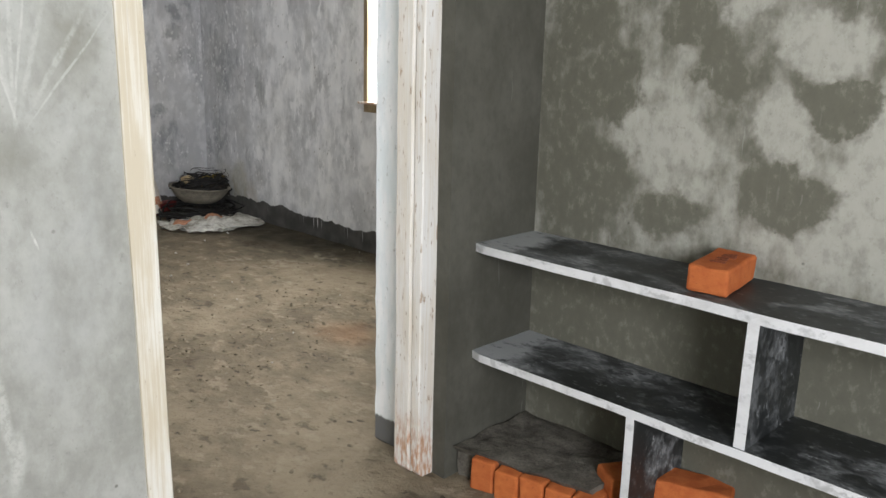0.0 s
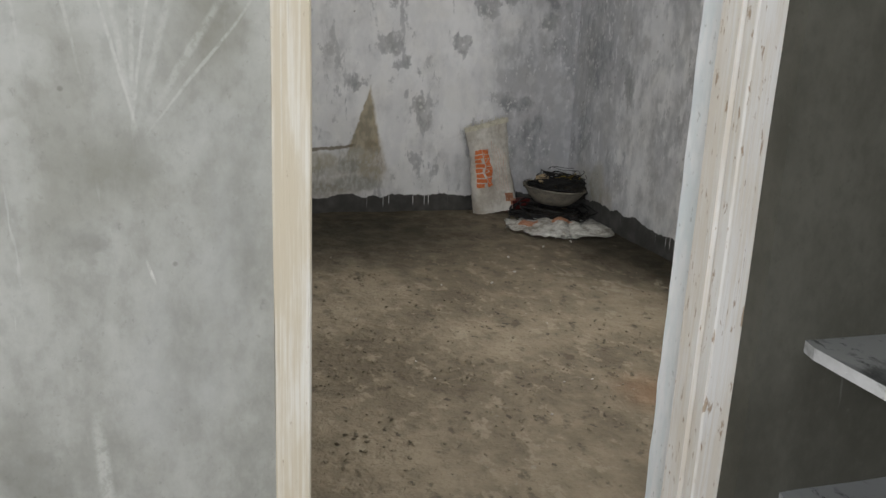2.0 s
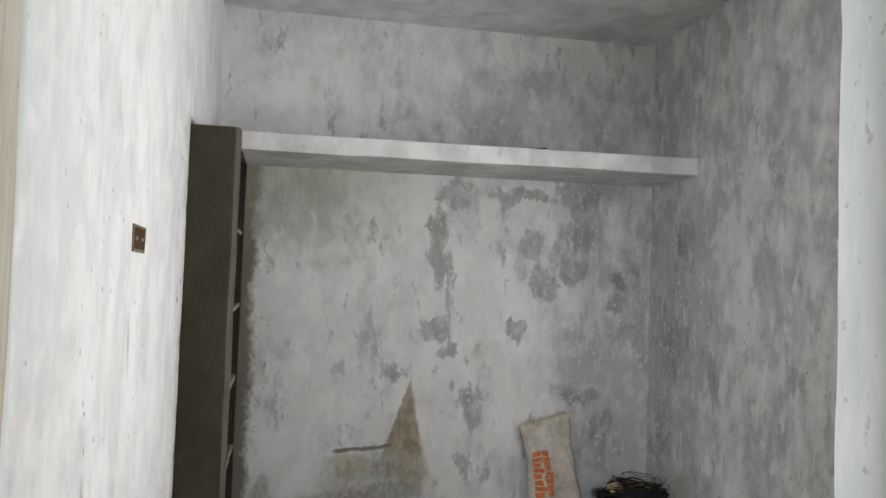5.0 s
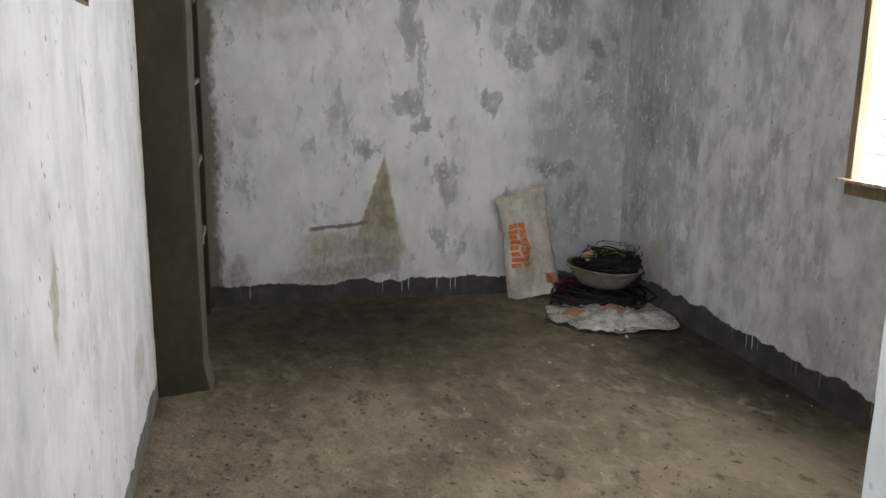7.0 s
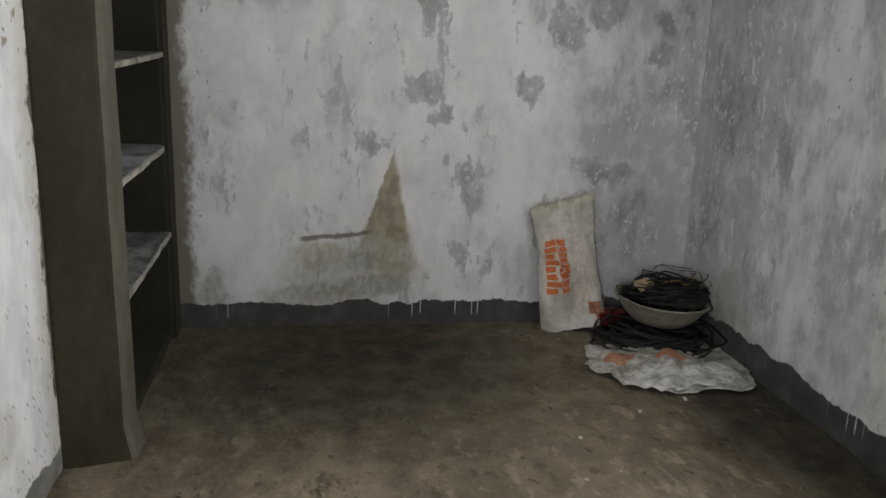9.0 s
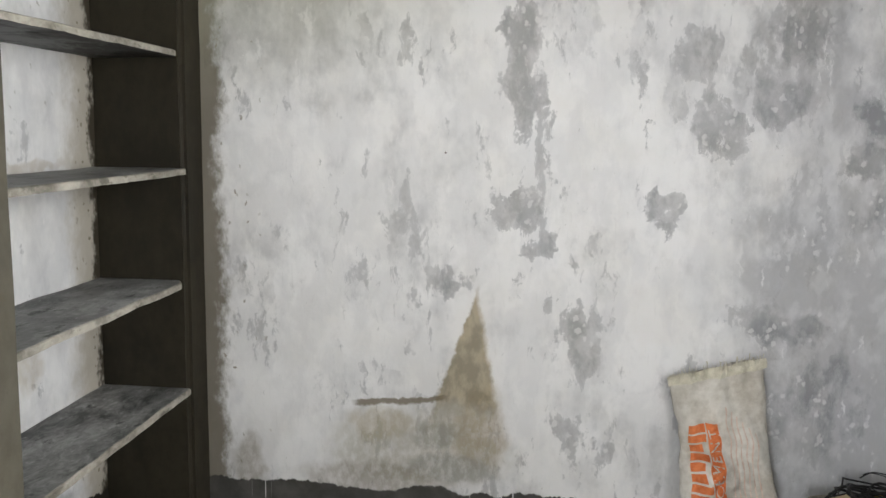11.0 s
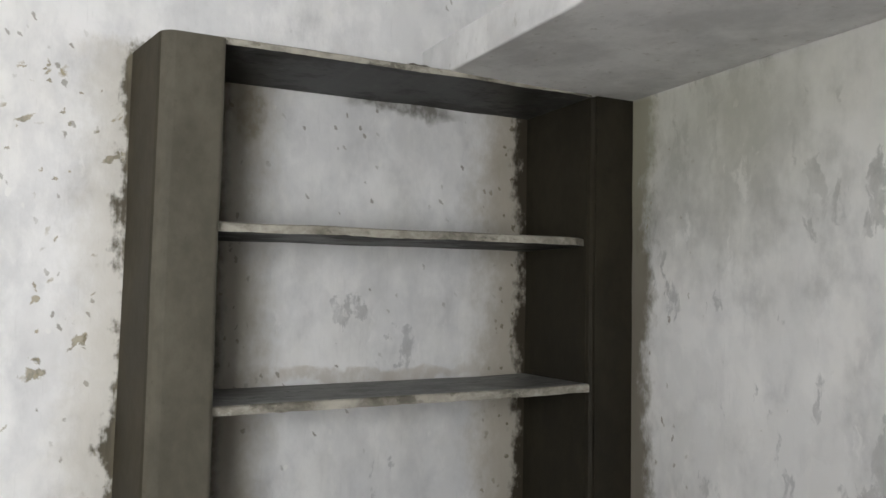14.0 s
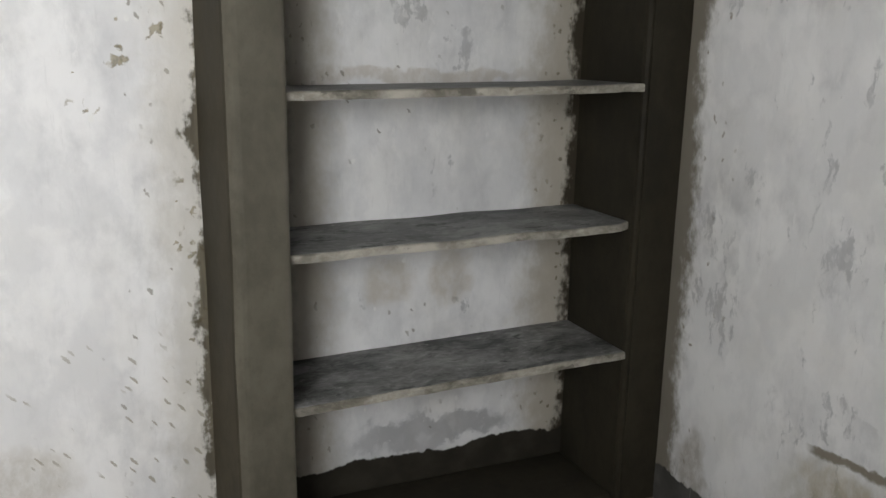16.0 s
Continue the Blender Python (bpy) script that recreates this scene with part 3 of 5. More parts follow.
def floor_material():
    m = Mat("dusty cement floor", 0.92, spec=0.2)
    w = m.warped(0.6, 0.35)
    n = m.noise((0.9, 0.9, 0.9), 6.0, 0.6, p=w)
    d = m.noise((0.16, 0.16, 0.16), 6.0, 0.65)
    g = m.noise((0.022, 0.022, 0.022), 4.0, 0.65)
    v = m.math("MULTIPLY_ADD", m.math("SUBTRACT", d, 0.5), 0.6, n)
    c = m.mix(m.step(v, 0.33, 0.70), (0.150, 0.122, 0.084), (0.295, 0.243, 0.170))
    c = m.mix(m.math("MULTIPLY", m.step(g, 0.54, 0.74), 0.4), c, (0.110, 0.088, 0.060))
    dents = m.flicks((0.075, 0.048, 0.06), 0.50, (0, 0, 20), p=m.warped(0.03, 0.04, p=m.warped(0.10, 0.09)))
    dents = m.math("MULTIPLY", dents, m.step(m.noise((0.20, 0.20, 0.25), 4.0, at=(4, 4, 0)), 0.46, 0.56))
    c = m.mix(m.math("MULTIPLY", dents, 0.80), c, (0.050, 0.040, 0.028))
    m.bump(dents, -0.8, 0.012)
    ridge = m.noise((0.15, 0.10, 0.1), 6.0, 0.62, (6, 1, 0), p=m.warped(0.05, 0.04))
    c = m.mix(m.step(ridge, 0.55, 0.64, 0.0, 0.60), c, (0.345, 0.290, 0.210))
    c = m.mix(m.step(ridge, 0.42, 0.34, 0.0, 0.68), c, (0.095, 0.076, 0.052))
    m.bump(ridge, 0.85, 0.025)
    damp = m.spot(w, (-5.95, 1.6, 0), (1.35, 1.6, 9), soft=0.8)
    # the strip along the window wall is that wall's shadow, painted in the damp tone
    damp = m.math("MAXIMUM", damp, m.spot(w, (-5.0, 3.5, 0), (1.5, 0.55, 9), soft=0.7))
    c = m.mix(m.math("MULTIPLY", damp, 0.88), c, m.mix(m.step(d, 0.4, 0.7), (0.028, 0.025, 0.017), (0.072, 0.063, 0.043)))
    c = m.mix(m.math("MULTIPLY", m.spot(w, (-3.06, 2.45, 0), (0.30, 0.20, 9), soft=0.9), 0.38), c, (0.30, 0.15, 0.07))
    lime = m.math("MULTIPLY", m.step(m.noise((0.05,) * 3, 5.0, 0.65), 0.60, 0.72), m.step(m.noise((0.5,) * 3, 2.0, at=(3, 1, 2)), 0.48, 0.62))
    c = m.mix(m.math("MULTIPLY", lime, 0.45), c, (0.36, 0.33, 0.27))
    spill = m.math("MAXIMUM", m.spot(w, (-4.5, 2.9, 0), (0.55, 0.22, 9), (0, 0, 25), 0.9), m.spot(w, (-4.35, 3.25, 0), (0.40, 0.10, 9), (0, 0, 20), 0.9))
    spill = m.math("MULTIPLY", spill, m.step(m.noise((0.14, 0.07, 0.1), 6.0, 0.65, p=w), 0.48, 0.62))
    c = m.mix(m.math("MULTIPLY", spill, 0.75), c, (0.36, 0.315, 0.24))
    m.color(c)
    m.bump(m.noise((0.045, 0.045, 0.045), 5.0, 0.6, at=(7, 2, 1)), 0.6, 0.020)
    m.bump(d, 0.7, 0.03)
    m.bump(g, 0.5, 0.010)
    m.bump(m.noise((0.007,) * 3, 3.0), 0.4, 0.003)
    return m.mat


M_FLOOR = floor_material()


def jamb_material(name, base, worn, bare, seed, foot=0.0, chipped=0.66):
    m = Mat(name, 0.6, spec=0.35)
    at = (seed, seed, seed)
    grain = m.noise((0.006, 0.006, 0.35), 5.0, 0.65, at, bend=0.4)
    cloud = m.noise((0.08, 0.08, 0.35), 5.0, 0.6, at)
    chip = m.noise((0.012, 0.012, 0.05), 5.0, 0.65, at)
    c = m.mix(m.step(m.math("MULTIPLY_ADD", m.math("SUBTRACT", grain, 0.5), 0.9, cloud), 0.32, 0.68), worn, base)
    c = m.mix(m.math("MULTIPLY", m.step(grain, 0.60, 0.70), 0.35), c, bare)
    c = m.mix(m.math("MULTIPLY", m.step(chip, chipped, chipped + 0.04), 0.8), c, bare)
    worn_foot = m.math("MULTIPLY", m.step(m.math("MULTIPLY_ADD", cloud, 0.3, m.axis(2)), 0.42, 0.22), m.step(chip, 0.40, 0.60))
    c = m.mix(m.math("MULTIPLY", worn_foot, foot), c, (0.46, 0.22, 0.10))
    m.color(c)
    m.bump(grain, 0.4, 0.002)
    m.bump(chip, 0.3, 0.003)
    return m.mat


M_JAMB_L = jamb_material("cream primed timber", (0.77, 0.745, 0.67), (0.61, 0.54, 0.41), (0.38, 0.29, 0.18), 1.0)
M_JAMB_R = jamb_material("white primed timber", (0.78, 0.765, 0.73), (0.68, 0.63, 0.545), (0.30, 0.20, 0.11), 2.0, 0.8, 0.61)
M_SASH = jamb_material("brown window timber", (0.33, 0.25, 0.15), (0.20, 0.145, 0.08), (0.11, 0.08, 0.045), 3.0)


def slab_material(name, dark, dust, much, seed, limed_end=False):
    m = Mat(name, 0.6, spec=0.4)
    at = (seed, 2 * seed, 0)
    w = m.warped(0.2, 0.12, at=at)
    n = m.noise((0.16, 0.10, 0.10), 6.0, 0.65, at, p=w)
    s = m.noise((0.035, 0.012, 0.02), 4.0, 0.6, at, p=w)
    v = m.math("MULTIPLY_ADD", m.math("SUBTRACT", s, 0.5), 0.45, n)
    big = m.noise((0.45, 0.30, 0.30), 3.0, 0.5, at, p=w)
    v = m.math("MULTIPLY_ADD", m.math("SUBTRACT", big, 0.5), 0.8, v)
    if limed_end:
        v = m.math("MULTIPLY_ADD", m.spot(w, (-0.52, -0.15, 0), (0.20, 0.40, 9), soft=0.7), 0.5, v)
    c = m.mix(m.step(v, 0.36 - much, 0.92 - much), dark, dust)
    c = m.mix(m.math("MULTIPLY", m.step(s, 0.60, 0.72), 0.35), c, dust)
    c = m.mix(m.math("MULTIPLY", m.step(m.noise((0.05,) * 3, 4.0, at=at), 0.56, 0.70), 0.5), c, tuple(0.4 * k for k in dust))
    smear = m.noise((0.11, 0.05, 0.05), 7.0, 0.68, (seed + 5, seed, 1), p=m.warped(0.06, 0.05, at=at))
    c = m.mix(m.step(smear, 0.56, 0.66, 0.0, 0.75), c, tuple(0.8 * k for k in dark))
    c = m.mix(m.step(smear, 0.36, 0.28, 0.0, 0.60), c, tuple(1.25 * k for k in dust))
    m.color(c)
    m.rough(m.step(v, 0.4, 0.7, 0.45, 0.9))
    m.bump(n, 0.3, 0.003)
    return m.mat


M_SLAB = slab_material("dusty black stone", (0.018, 0.020, 0.020), (0.36, 0.37, 0.37), -0.04, 1.0, True)
M_SLAB_EDGE = slab_material("limed slab edge", (0.52, 0.52, 0.51), (0.74, 0.74, 0.74), 0.3, 2.0)
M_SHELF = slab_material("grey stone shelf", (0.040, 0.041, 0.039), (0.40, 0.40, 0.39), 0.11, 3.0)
# Darker copy of the shelf stone: the undersides' shade is painted in.
M_SHELF_SHADED = slab_material("shaded stone underside", (0.022, 0.022, 0.020), (0.12, 0.118, 0.11), -0.02, 5.0)
M_SHELF_EDGE = slab_material("chalky shelf edge", (0.10, 0.090, 0.068), (0.47, 0.445, 0.385), 0.17, 4.0)


def brick_material():
    m = Mat("fired brick", 0.85, spec=0.2)
    n = m.noise((0.05,) * 3, 5.0, 0.65)
    g = m.noise((0.008,) * 3, 3.0, 0.6)
    info = m.t.nodes.new("ShaderNodeObjectInfo").outputs["Random"]
    c = m.mix(m.step(n, 0.3, 0.7), (0.42, 0.105, 0.028), (0.56, 0.17, 0.05))
    c = m.mix(m.math("MULTIPLY", info, 0.35), c, (0.33, 0.085, 0.03))
    c = m.mix(m.math("MULTIPLY", m.step(g, 0.60, 0.72), 0.4), c, (0.22, 0.06, 0.025))
    m.color(c)
    m.bump(g, 0.5, 0.003)
    m.bump(n, 0.4, 0.006)
    return m.mat


def simple(name, c0, c1, size, rough=0.8, metal=0.0, bump=0.3, far=0.003, stretch=(1, 1, 1), spec=0.3, fine=0.5):
    m = Mat(name, rough, metal, spec)
    n = m.noise(tuple(size * k for k in stretch), 6.0, 0.62)
    g = m.noise(tuple(0.15 * size * k for k in stretch), 3.0, 0.6)
    v = m.math("MULTIPLY_ADD", m.math("SUBTRACT", g, 0.5), fine, n)
    m.color(m.mix(m.step(v, 0.3, 0.7), c0, c1))
    m.bump(v, bump, far)
    return m.mat


M_BRICK = brick_material()
M_STAMP = simple("sooty stamp", (0.13, 0.035, 0.015), (0.24, 0.07, 0.03), 0.01, 0.9)
M_MORTAR = simple("rough mortar", (0.075, 0.068, 0.055), (0.16, 0.145, 0.12), 0.06, 0.95, bump=0.8, far=0.01)
M_SACK = simple("dusty woven sack", (0.42, 0.385, 0.32), (0.72, 0.695, 0.635), 0.16, 0.7, bump=0.6, far=0.012, fine=0.25)
M_SACK_BACK = simple("soiled woven sack", (0.24, 0.22, 0.175), (0.70, 0.69, 0.64), 0.10, 0.75, bump=0.6, far=0.010, fine=0.3)
M_INK = simple("faded orange print", (0.62, 0.15, 0.045), (0.72, 0.24, 0.09), 0.02, 0.8)
M_INK_DULL = simple("dirty orange print", (0.36, 0.15, 0.08), (0.56, 0.30, 0.19), 0.03, 0.8)
M_FADE = simple("faint orange print", (0.60, 0.44, 0.35), (0.66, 0.58, 0.50), 0.02, 0.8)
M_FRAY = simple("frayed cream fibre", (0.52, 0.49, 0.38), (0.68, 0.65, 0.53), 0.03, 0.85)
M_PAN = simple("cement-caked metal", (0.17, 0.155, 0.125), (0.30, 0.275, 0.22), 0.08, 0.7, 0.15)
M_WIRE = simple("black cable", (0.010, 0.010, 0.010), (0.028, 0.026, 0.024), 0.05, 0.55)
M_WIRE_Y = simple("yellow cable", (0.30, 0.21, 0.03), (0.45, 0.33, 0.06), 0.05, 0.55)
M_SOOT = simple("dark debris", (0.012, 0.011, 0.009), (0.045, 0.038, 0.030), 0.05, 0.9, bump=0.8, far=0.01)
M_RED = simple("dark red plastic", (0.10, 0.012, 0.012), (0.16, 0.03, 0.025), 0.05, 0.5)
M_CARD = simple("tan card", (0.36, 0.27, 0.15), (0.48, 0.38, 0.24), 0.05, 0.85)
M_CLOD = simple("cement crumb", (0.130, 0.107, 0.075), (0.29, 0.245, 0.175), 0.02, 0.95, bump=0.6)
M_CHALK = simple("lime chip", (0.42, 0.39, 0.34), (0.60, 0.57, 0.52), 0.02, 0.95)
M_BOX = simple("rusty steel box", (0.030, 0.015, 0.008), (0.11, 0.055, 0.024), 0.02, 0.8, 0.3)
M_IRON = simple("grille iron", (0.42, 0.42, 0.42), (0.55, 0.55, 0.55), 0.05, 0.6, 0.2)
M_GROUND = simple("pale dry ground", (0.44, 0.43, 0.41), (0.56, 0.55, 0.53), 0.8, 0.95, bump=0.4, far=0.02)
M_TERRACE = simple("pale cement terrace", (0.48, 0.46, 0.43), (0.62, 0.60, 0.57), 0.3, 0.9, bump=0.4, far=0.01)


# ---- mesh helpers ----
def box(bm, x0, x1, y0, y1, z0, z1, bevel=0.0, segs=2):
    r = bmesh.ops.create_cube(bm, size=1.0)
    bmesh.ops.transform(bm, matrix=Matrix.LocRotScale(((x0 + x1) / 2, (y0 + y1) / 2, (z0 + z1) / 2), None, (abs(x1 - x0), abs(y1 - y0), abs(z1 - z0))), verts=r["verts"])
    if bevel:
        edges = list({e for v in r["verts"] for e in v.link_edges})
        bmesh.ops.bevel(bm, geom=edges, offset=bevel, segments=segs, affect="EDGES", profile=0.5)
    return r


def fresh():
    return bmesh.new()


def part(name, bm, material, parent=None, label="", smooth=False):
    """Links a bmesh as one mesh object under a thing or a part, or as a thing of its own."""
    me = bpy.data.meshes.new(name)
    bm.normal_update()
    bm.to_mesh(me)
    bm.free()
    for mt in material if isinstance(material, (list, tuple)) else (material,):
        me.materials.append(mt)
    if smooth:
        me.polygons.foreach_set("use_smooth", [True] * len(me.polygons))
    ob = new(name, me)
    if parent:
        ob.parent = parent
    if label:
        ob["label"] = label
    return ob


def thing(name, at, label, category, group="", m=None):
    ob = new(name)
    ob.empty_display_size = 0.1
    ob.matrix_world = m if m else Matrix.Translation(at)
    return tagged(ob, label, category, group)


def structure(name, bm, material, label, category):
    return tagged(part(name, bm, material), label, category, kind="structure")


def rough_up(bm, much, size, seed=0.0):
    for v in bm.verts:
        v.co += noise.noise_vector(v.co / size + Vector((seed, seed, seed))) * much


def cut_up(bm, step):
    """Cuts long edges so that a plain block can be roughened."""
    for _ in range(8):
        long = [e for e in bm.edges if e.calc_length() > step]
        if not long:
            break
        bmesh.ops.subdivide_edges(bm, edges=long, cuts=1, use_grid_fill=True)


def tube(bm, pts, r, n=6):
    rings = []
    for k, p in enumerate(pts):
        d = (pts[min(k + 1, len(pts) - 1)] - pts[max(k - 1, 0)]).normalized()
        s = d.cross(Vector((0.13, 0.31, 0.94))).normalized()
        u = s.cross(d)
        rings.append([bm.verts.new(p + r * (math.cos(q) * s + math.sin(q) * u)) for q in [2 * math.pi * j / n for j in range(n)]])
    for a_, b_ in zip(rings, rings[1:]):
        for j in range(n):
            bm.faces.new((a_[j], a_[(j + 1) % n], b_[(j + 1) % n], b_[j]))
    bm.faces.new(rings[0][::-1])
    bm.faces.new(rings[-1])


def revolve(bm, profile, n=40):
    rings = []
    for r, z in profile:
        rings.append([bm.verts.new((r * math.cos(q), r * math.sin(q), z)) for q in [2 * math.pi * j / n for j in range(n)]])
    for a_, b_ in zip(rings, rings[1:]):
        for j in range(n):
            bm.faces.new((a_[j], a_[(j + 1) % n], b_[(j + 1) % n], b_[j]))
    bm.faces.new(rings[0][::-1])
    bm.faces.new(rings[-1])


# ---- large structure ----
XB, YR, YL, ZC = -6.48, 3.60, 0.635, 3.31
XD0, XD1, XD2 = -2.105, -1.788, -1.725
NORTH, EAST, SOUTH = 2.20, 2.30, -1.70
NICHE = (-6.32, -5.215, 0.46)

bm = fresh()
box(bm, XB - 0.22, XB, 0.30, YR + 0.22, -0.05, ZC + 0.1)
structure("wall_back", bm, M_BACK, "patchy worn limewashed cement wall with tan damp stain and painted shade", "wall")

bm = fresh()
x0, x1, z0, z1 = WIN
box(bm, XB, x0, YR, YR + 0.22, -0.05, ZC + 0.1)
box(bm, x1, XD0, YR, YR + 0.22, -0.05, ZC + 0.1)
box(bm, x0, x1, YR, YR + 0.22, -0.05, z0 - 0.06)
box(bm, x0, x1, YR, YR + 0.22, z1, ZC + 0.1)
structure("wall_right", bm, M_RIGHT, "grey limewashed wall with dark streaks and painted corner shade beside window", "wall")

bm = fresh()
nx0, nx1, ny = NICHE
box(bm, nx1 + 0.01, XD0, ny, YL, -0.05, ZC + 0.1)
box(bm, XB, nx0 - 0.01, ny, YL, -0.05, ZC + 0.1)
box(bm, nx0 - 0.01, nx1 + 0.01, ny, YL, 2.30, ZC + 0.1)
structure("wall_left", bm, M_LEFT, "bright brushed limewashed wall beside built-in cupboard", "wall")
bm = fresh()
box(bm, XB, XD0, 0.30, ny, -0.05, ZC + 0.1)
structure("wall_niche_back", bm, M_NICHE, "limewashed cupboard back wall with brown ragged edges and painted shadow", "wall")


def faced_wall(name, boxes, axis, sign, front, rest, side, label):
    """A wall whose faces along axis, towards sign, carry front, those the other way rest, and its ends side."""
    bm = fresh()
    for b in boxes:
        box(bm, *b)
    bm.normal_update()
    for f in bm.faces:
        d = f.normal[axis] * sign
        f.material_index = 0 if d > 0.5 else 1 if d < -0.5 else 2
    return structure(name, bm, [front, rest, side], label, "wall")


DOOR = (0.788, 1.806, 2.12)
faced_wall("wall_door", [
    (XD0, XD1, 0.258, DOOR[0], -0.05, ZC + 0.1),
    (XD0, XD1, DOOR[0], DOOR[1], DOOR[2], ZC + 0.1),
    (XD0, XD1, -1.0, 0.258, 2.2, ZC + 0.1),
    (XD0, XD1, SOUTH - 0.2, -1.0, -0.05, ZC + 0.1),
], 0, 1, M_HALL, M_LEFT, M_HALL, "bare grey cement wall with trowel scratches round doorway")
faced_wall("wall_door_side", [(XD0, XD2, DOOR[1], YR + 0.22, -0.05, ZC + 0.1), (XD1 - 0.105, XD2, 1.779, DOOR[1], -0.05, DOOR[2])], 0, 1, M_FRESH, M_LEFT, M_FRESH, "dark fresh cement wall between doorway and shelves")
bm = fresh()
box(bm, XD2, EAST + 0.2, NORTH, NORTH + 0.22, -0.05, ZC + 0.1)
structure("wall_north", bm, M_HALL_NORTH, "damp blotched cement wall with painted shade behind stone shelves", "wall")
bm = fresh()
box(bm, XD1, EAST + 0.2, SOUTH - 0.2, SOUTH, -0.05, ZC + 0.1)
structure("wall_south", bm, M_HALL, "bare grey cement plaster wall", "wall")
# Unseen wall; its opening is added where the hall fill light stands.
bm = fresh()
box(bm, EAST, EAST + 0.2, SOUTH, -1.60, -0.05, ZC + 0.1)
box(bm, EAST, EAST + 0.2, -0.10, NORTH, -0.05, ZC + 0.1)
box(bm, EAST, EAST + 0.2, -1.60, -0.10, 2.5, ZC + 0.1)
box(bm, EAST, EAST + 0.2, -1.60, -0.10, -0.05, 1.15)
structure("wall_east", bm, M_HALL, "bare grey cement wall, unseen, with opening added for fill light", "wall")
bm = fresh()
box(bm, XB - 0.22, XD1, 0.30, YR + 0.22, ZC + 0.1, ZC + 0.25)
box(bm, XB, XD0, YL, YR, ZC, ZC + 0.1)
structure("ceiling_room", bm, M_CEIL, "grey limewashed concrete ceiling", "ceiling")
bm = fresh()
box(bm, XD1, EAST + 0.2, SOUTH - 0.2, NORTH + 0.22, ZC + 0.1, ZC + 0.25)
structure("ceiling_hall", bm, M_HALL, "bare cement ceiling of entrance hall", "ceiling")

# floor: one uneven sheet
bm = fresh()
NX, NY = 560, 340
fx0, fx1, fy0, fy1 = XB - 0.1, EAST + 0.15, SOUTH - 0.1, YR + 0.1
verts, faces = [], []
for j in range(NY + 1):
    for i in range(NX + 1):
        x, y = fx0 + (fx1 - fx0) * i / NX, fy0 + (fy1 - fy0) * j / NY
        z = 0.006 * noise.fractal(Vector((x * 3, y * 3, 0)), 0.8, 2.0, 5) - 0.002
        z += 0.007 * max(0.0, noise.noise(Vector((x * 2.1, y * 2.1, 9))) + 0.25) * noise.fractal(Vector((x * 11, y * 12, 4)), 0.7, 2.0, 2)
        verts.append((x, y, z))
faces = []
for j in range(NY):
    for i in range(NX):
        k = j * (NX + 1) + i
        if verts[k][0] > XD0 + 0.10 or verts[k][1] > 0.36:
            faces.append((k, k + 1, k + NX + 2, k + NX + 1))
bm.free()
me = bpy.data.meshes.new("floor")
me.from_pydata(verts, [], faces)
me.materials.append(M_FLOOR)
me.polygons.foreach_set("use_smooth", [True] * len(faces))
tagged(new("floor", me), "dusty brown unfinished cement floor", "floor", kind="structure")

bm = fresh()
box(bm, -400, 400, -400, 400, -0.5, -0.4)
structure("ground", bm, M_GROUND, "pale dry earth outside", "ground")
bm = fresh()
box(bm, -6.5, XD0 + 0.22, -4.5, 0.30, -0.39, -0.006)
structure("pavement_terrace", bm, M_TERRACE, "pale sunlit cement terrace", "pavement")

# loft slab along the back wall, a little lower at the cupboard's end
bm = fresh()
box(bm, XB, -5.835, YL, YR, 2.303, 2.409, 0.006)
cut_up(bm, 0.25)
for v in bm.verts:
    v.co.z += 0.007 * (v.co.y - 2.1)
rough_up(bm, 0.004, 0.3, 2.0)
structure("loft_slab", bm, M_LOFT, "white limewashed concrete loft slab on back wall", "loft slab")

# ---- door frame ----
door = thing("door_frame", (XD1, 1.27, 0), "weathered cream and white primed timber door frame", "door frame")
door["kind"] = "structure"


def jamb(name, y0, y1, side, mat, label):
    """A jamb with a rebate for the door leaf on its inner face."""
    bm = fresh()
    fx, bx = 0.006, -0.107
    inner, outer = (y1, y0) if side > 0 else (y0, y1)
    prof = [(fx, outer), (fx, inner - side * 0.004), (fx - 0.004, inner), (fx - 0.036, inner), (fx - 0.040, inner - side * 0.010), (fx - 0.046, inner - side * 0.010),
            (fx - 0.050, inner + side * 0.004), (bx, inner + side * 0.004), (bx, outer)]
    zs = [0.0, 0.02] + [0.1 * k for k in range(1, 21)] + [DOOR[2] - 0.06]
    rings = []
    for z in zs:
        s = 0.55 if z == 0.0 else 1.0
        ring = []
        for px, py in prof:
            q = noise.noise_vector(Vector((px * 9, py * 9, z * 3))) * 0.0025
            ring.append(bm.verts.new((px + q.x, outer + (py - outer) * (0.75 if z == 0.0 else 1.0) - 1.27 + q.y, z)))
        rings.append(ring)
    for a_, b_ in zip(rings, rings[1:]):
        for j in range(len(prof)):
            bm.faces.new((a_[j], a_[(j + 1) % len(prof)], b_[(j + 1) % len(prof)], b_[j]))
    bm.faces.new(rings[0])
    bm.faces.new(rings[-1])
    bmesh.ops.recalc_face_normals(bm, faces=bm.faces)
    return part(name, bm, mat, door, label)


jamb("jamb", 0.788, 0.855, 1, M_JAMB_L, "cream primed jamb showing wood grain")
jamb("jamb", 1.712, 1.778, -1, M_JAMB_R, "white primed jamb, chipped at its foot")
bm = fresh()
box(bm, -0.107, 0.005, 0.788 - 1.27, 1.778 - 1.27, DOOR[2] - 0.06, DOOR[2], 0.003)
part("head", bm, M_JAMB_L, door)
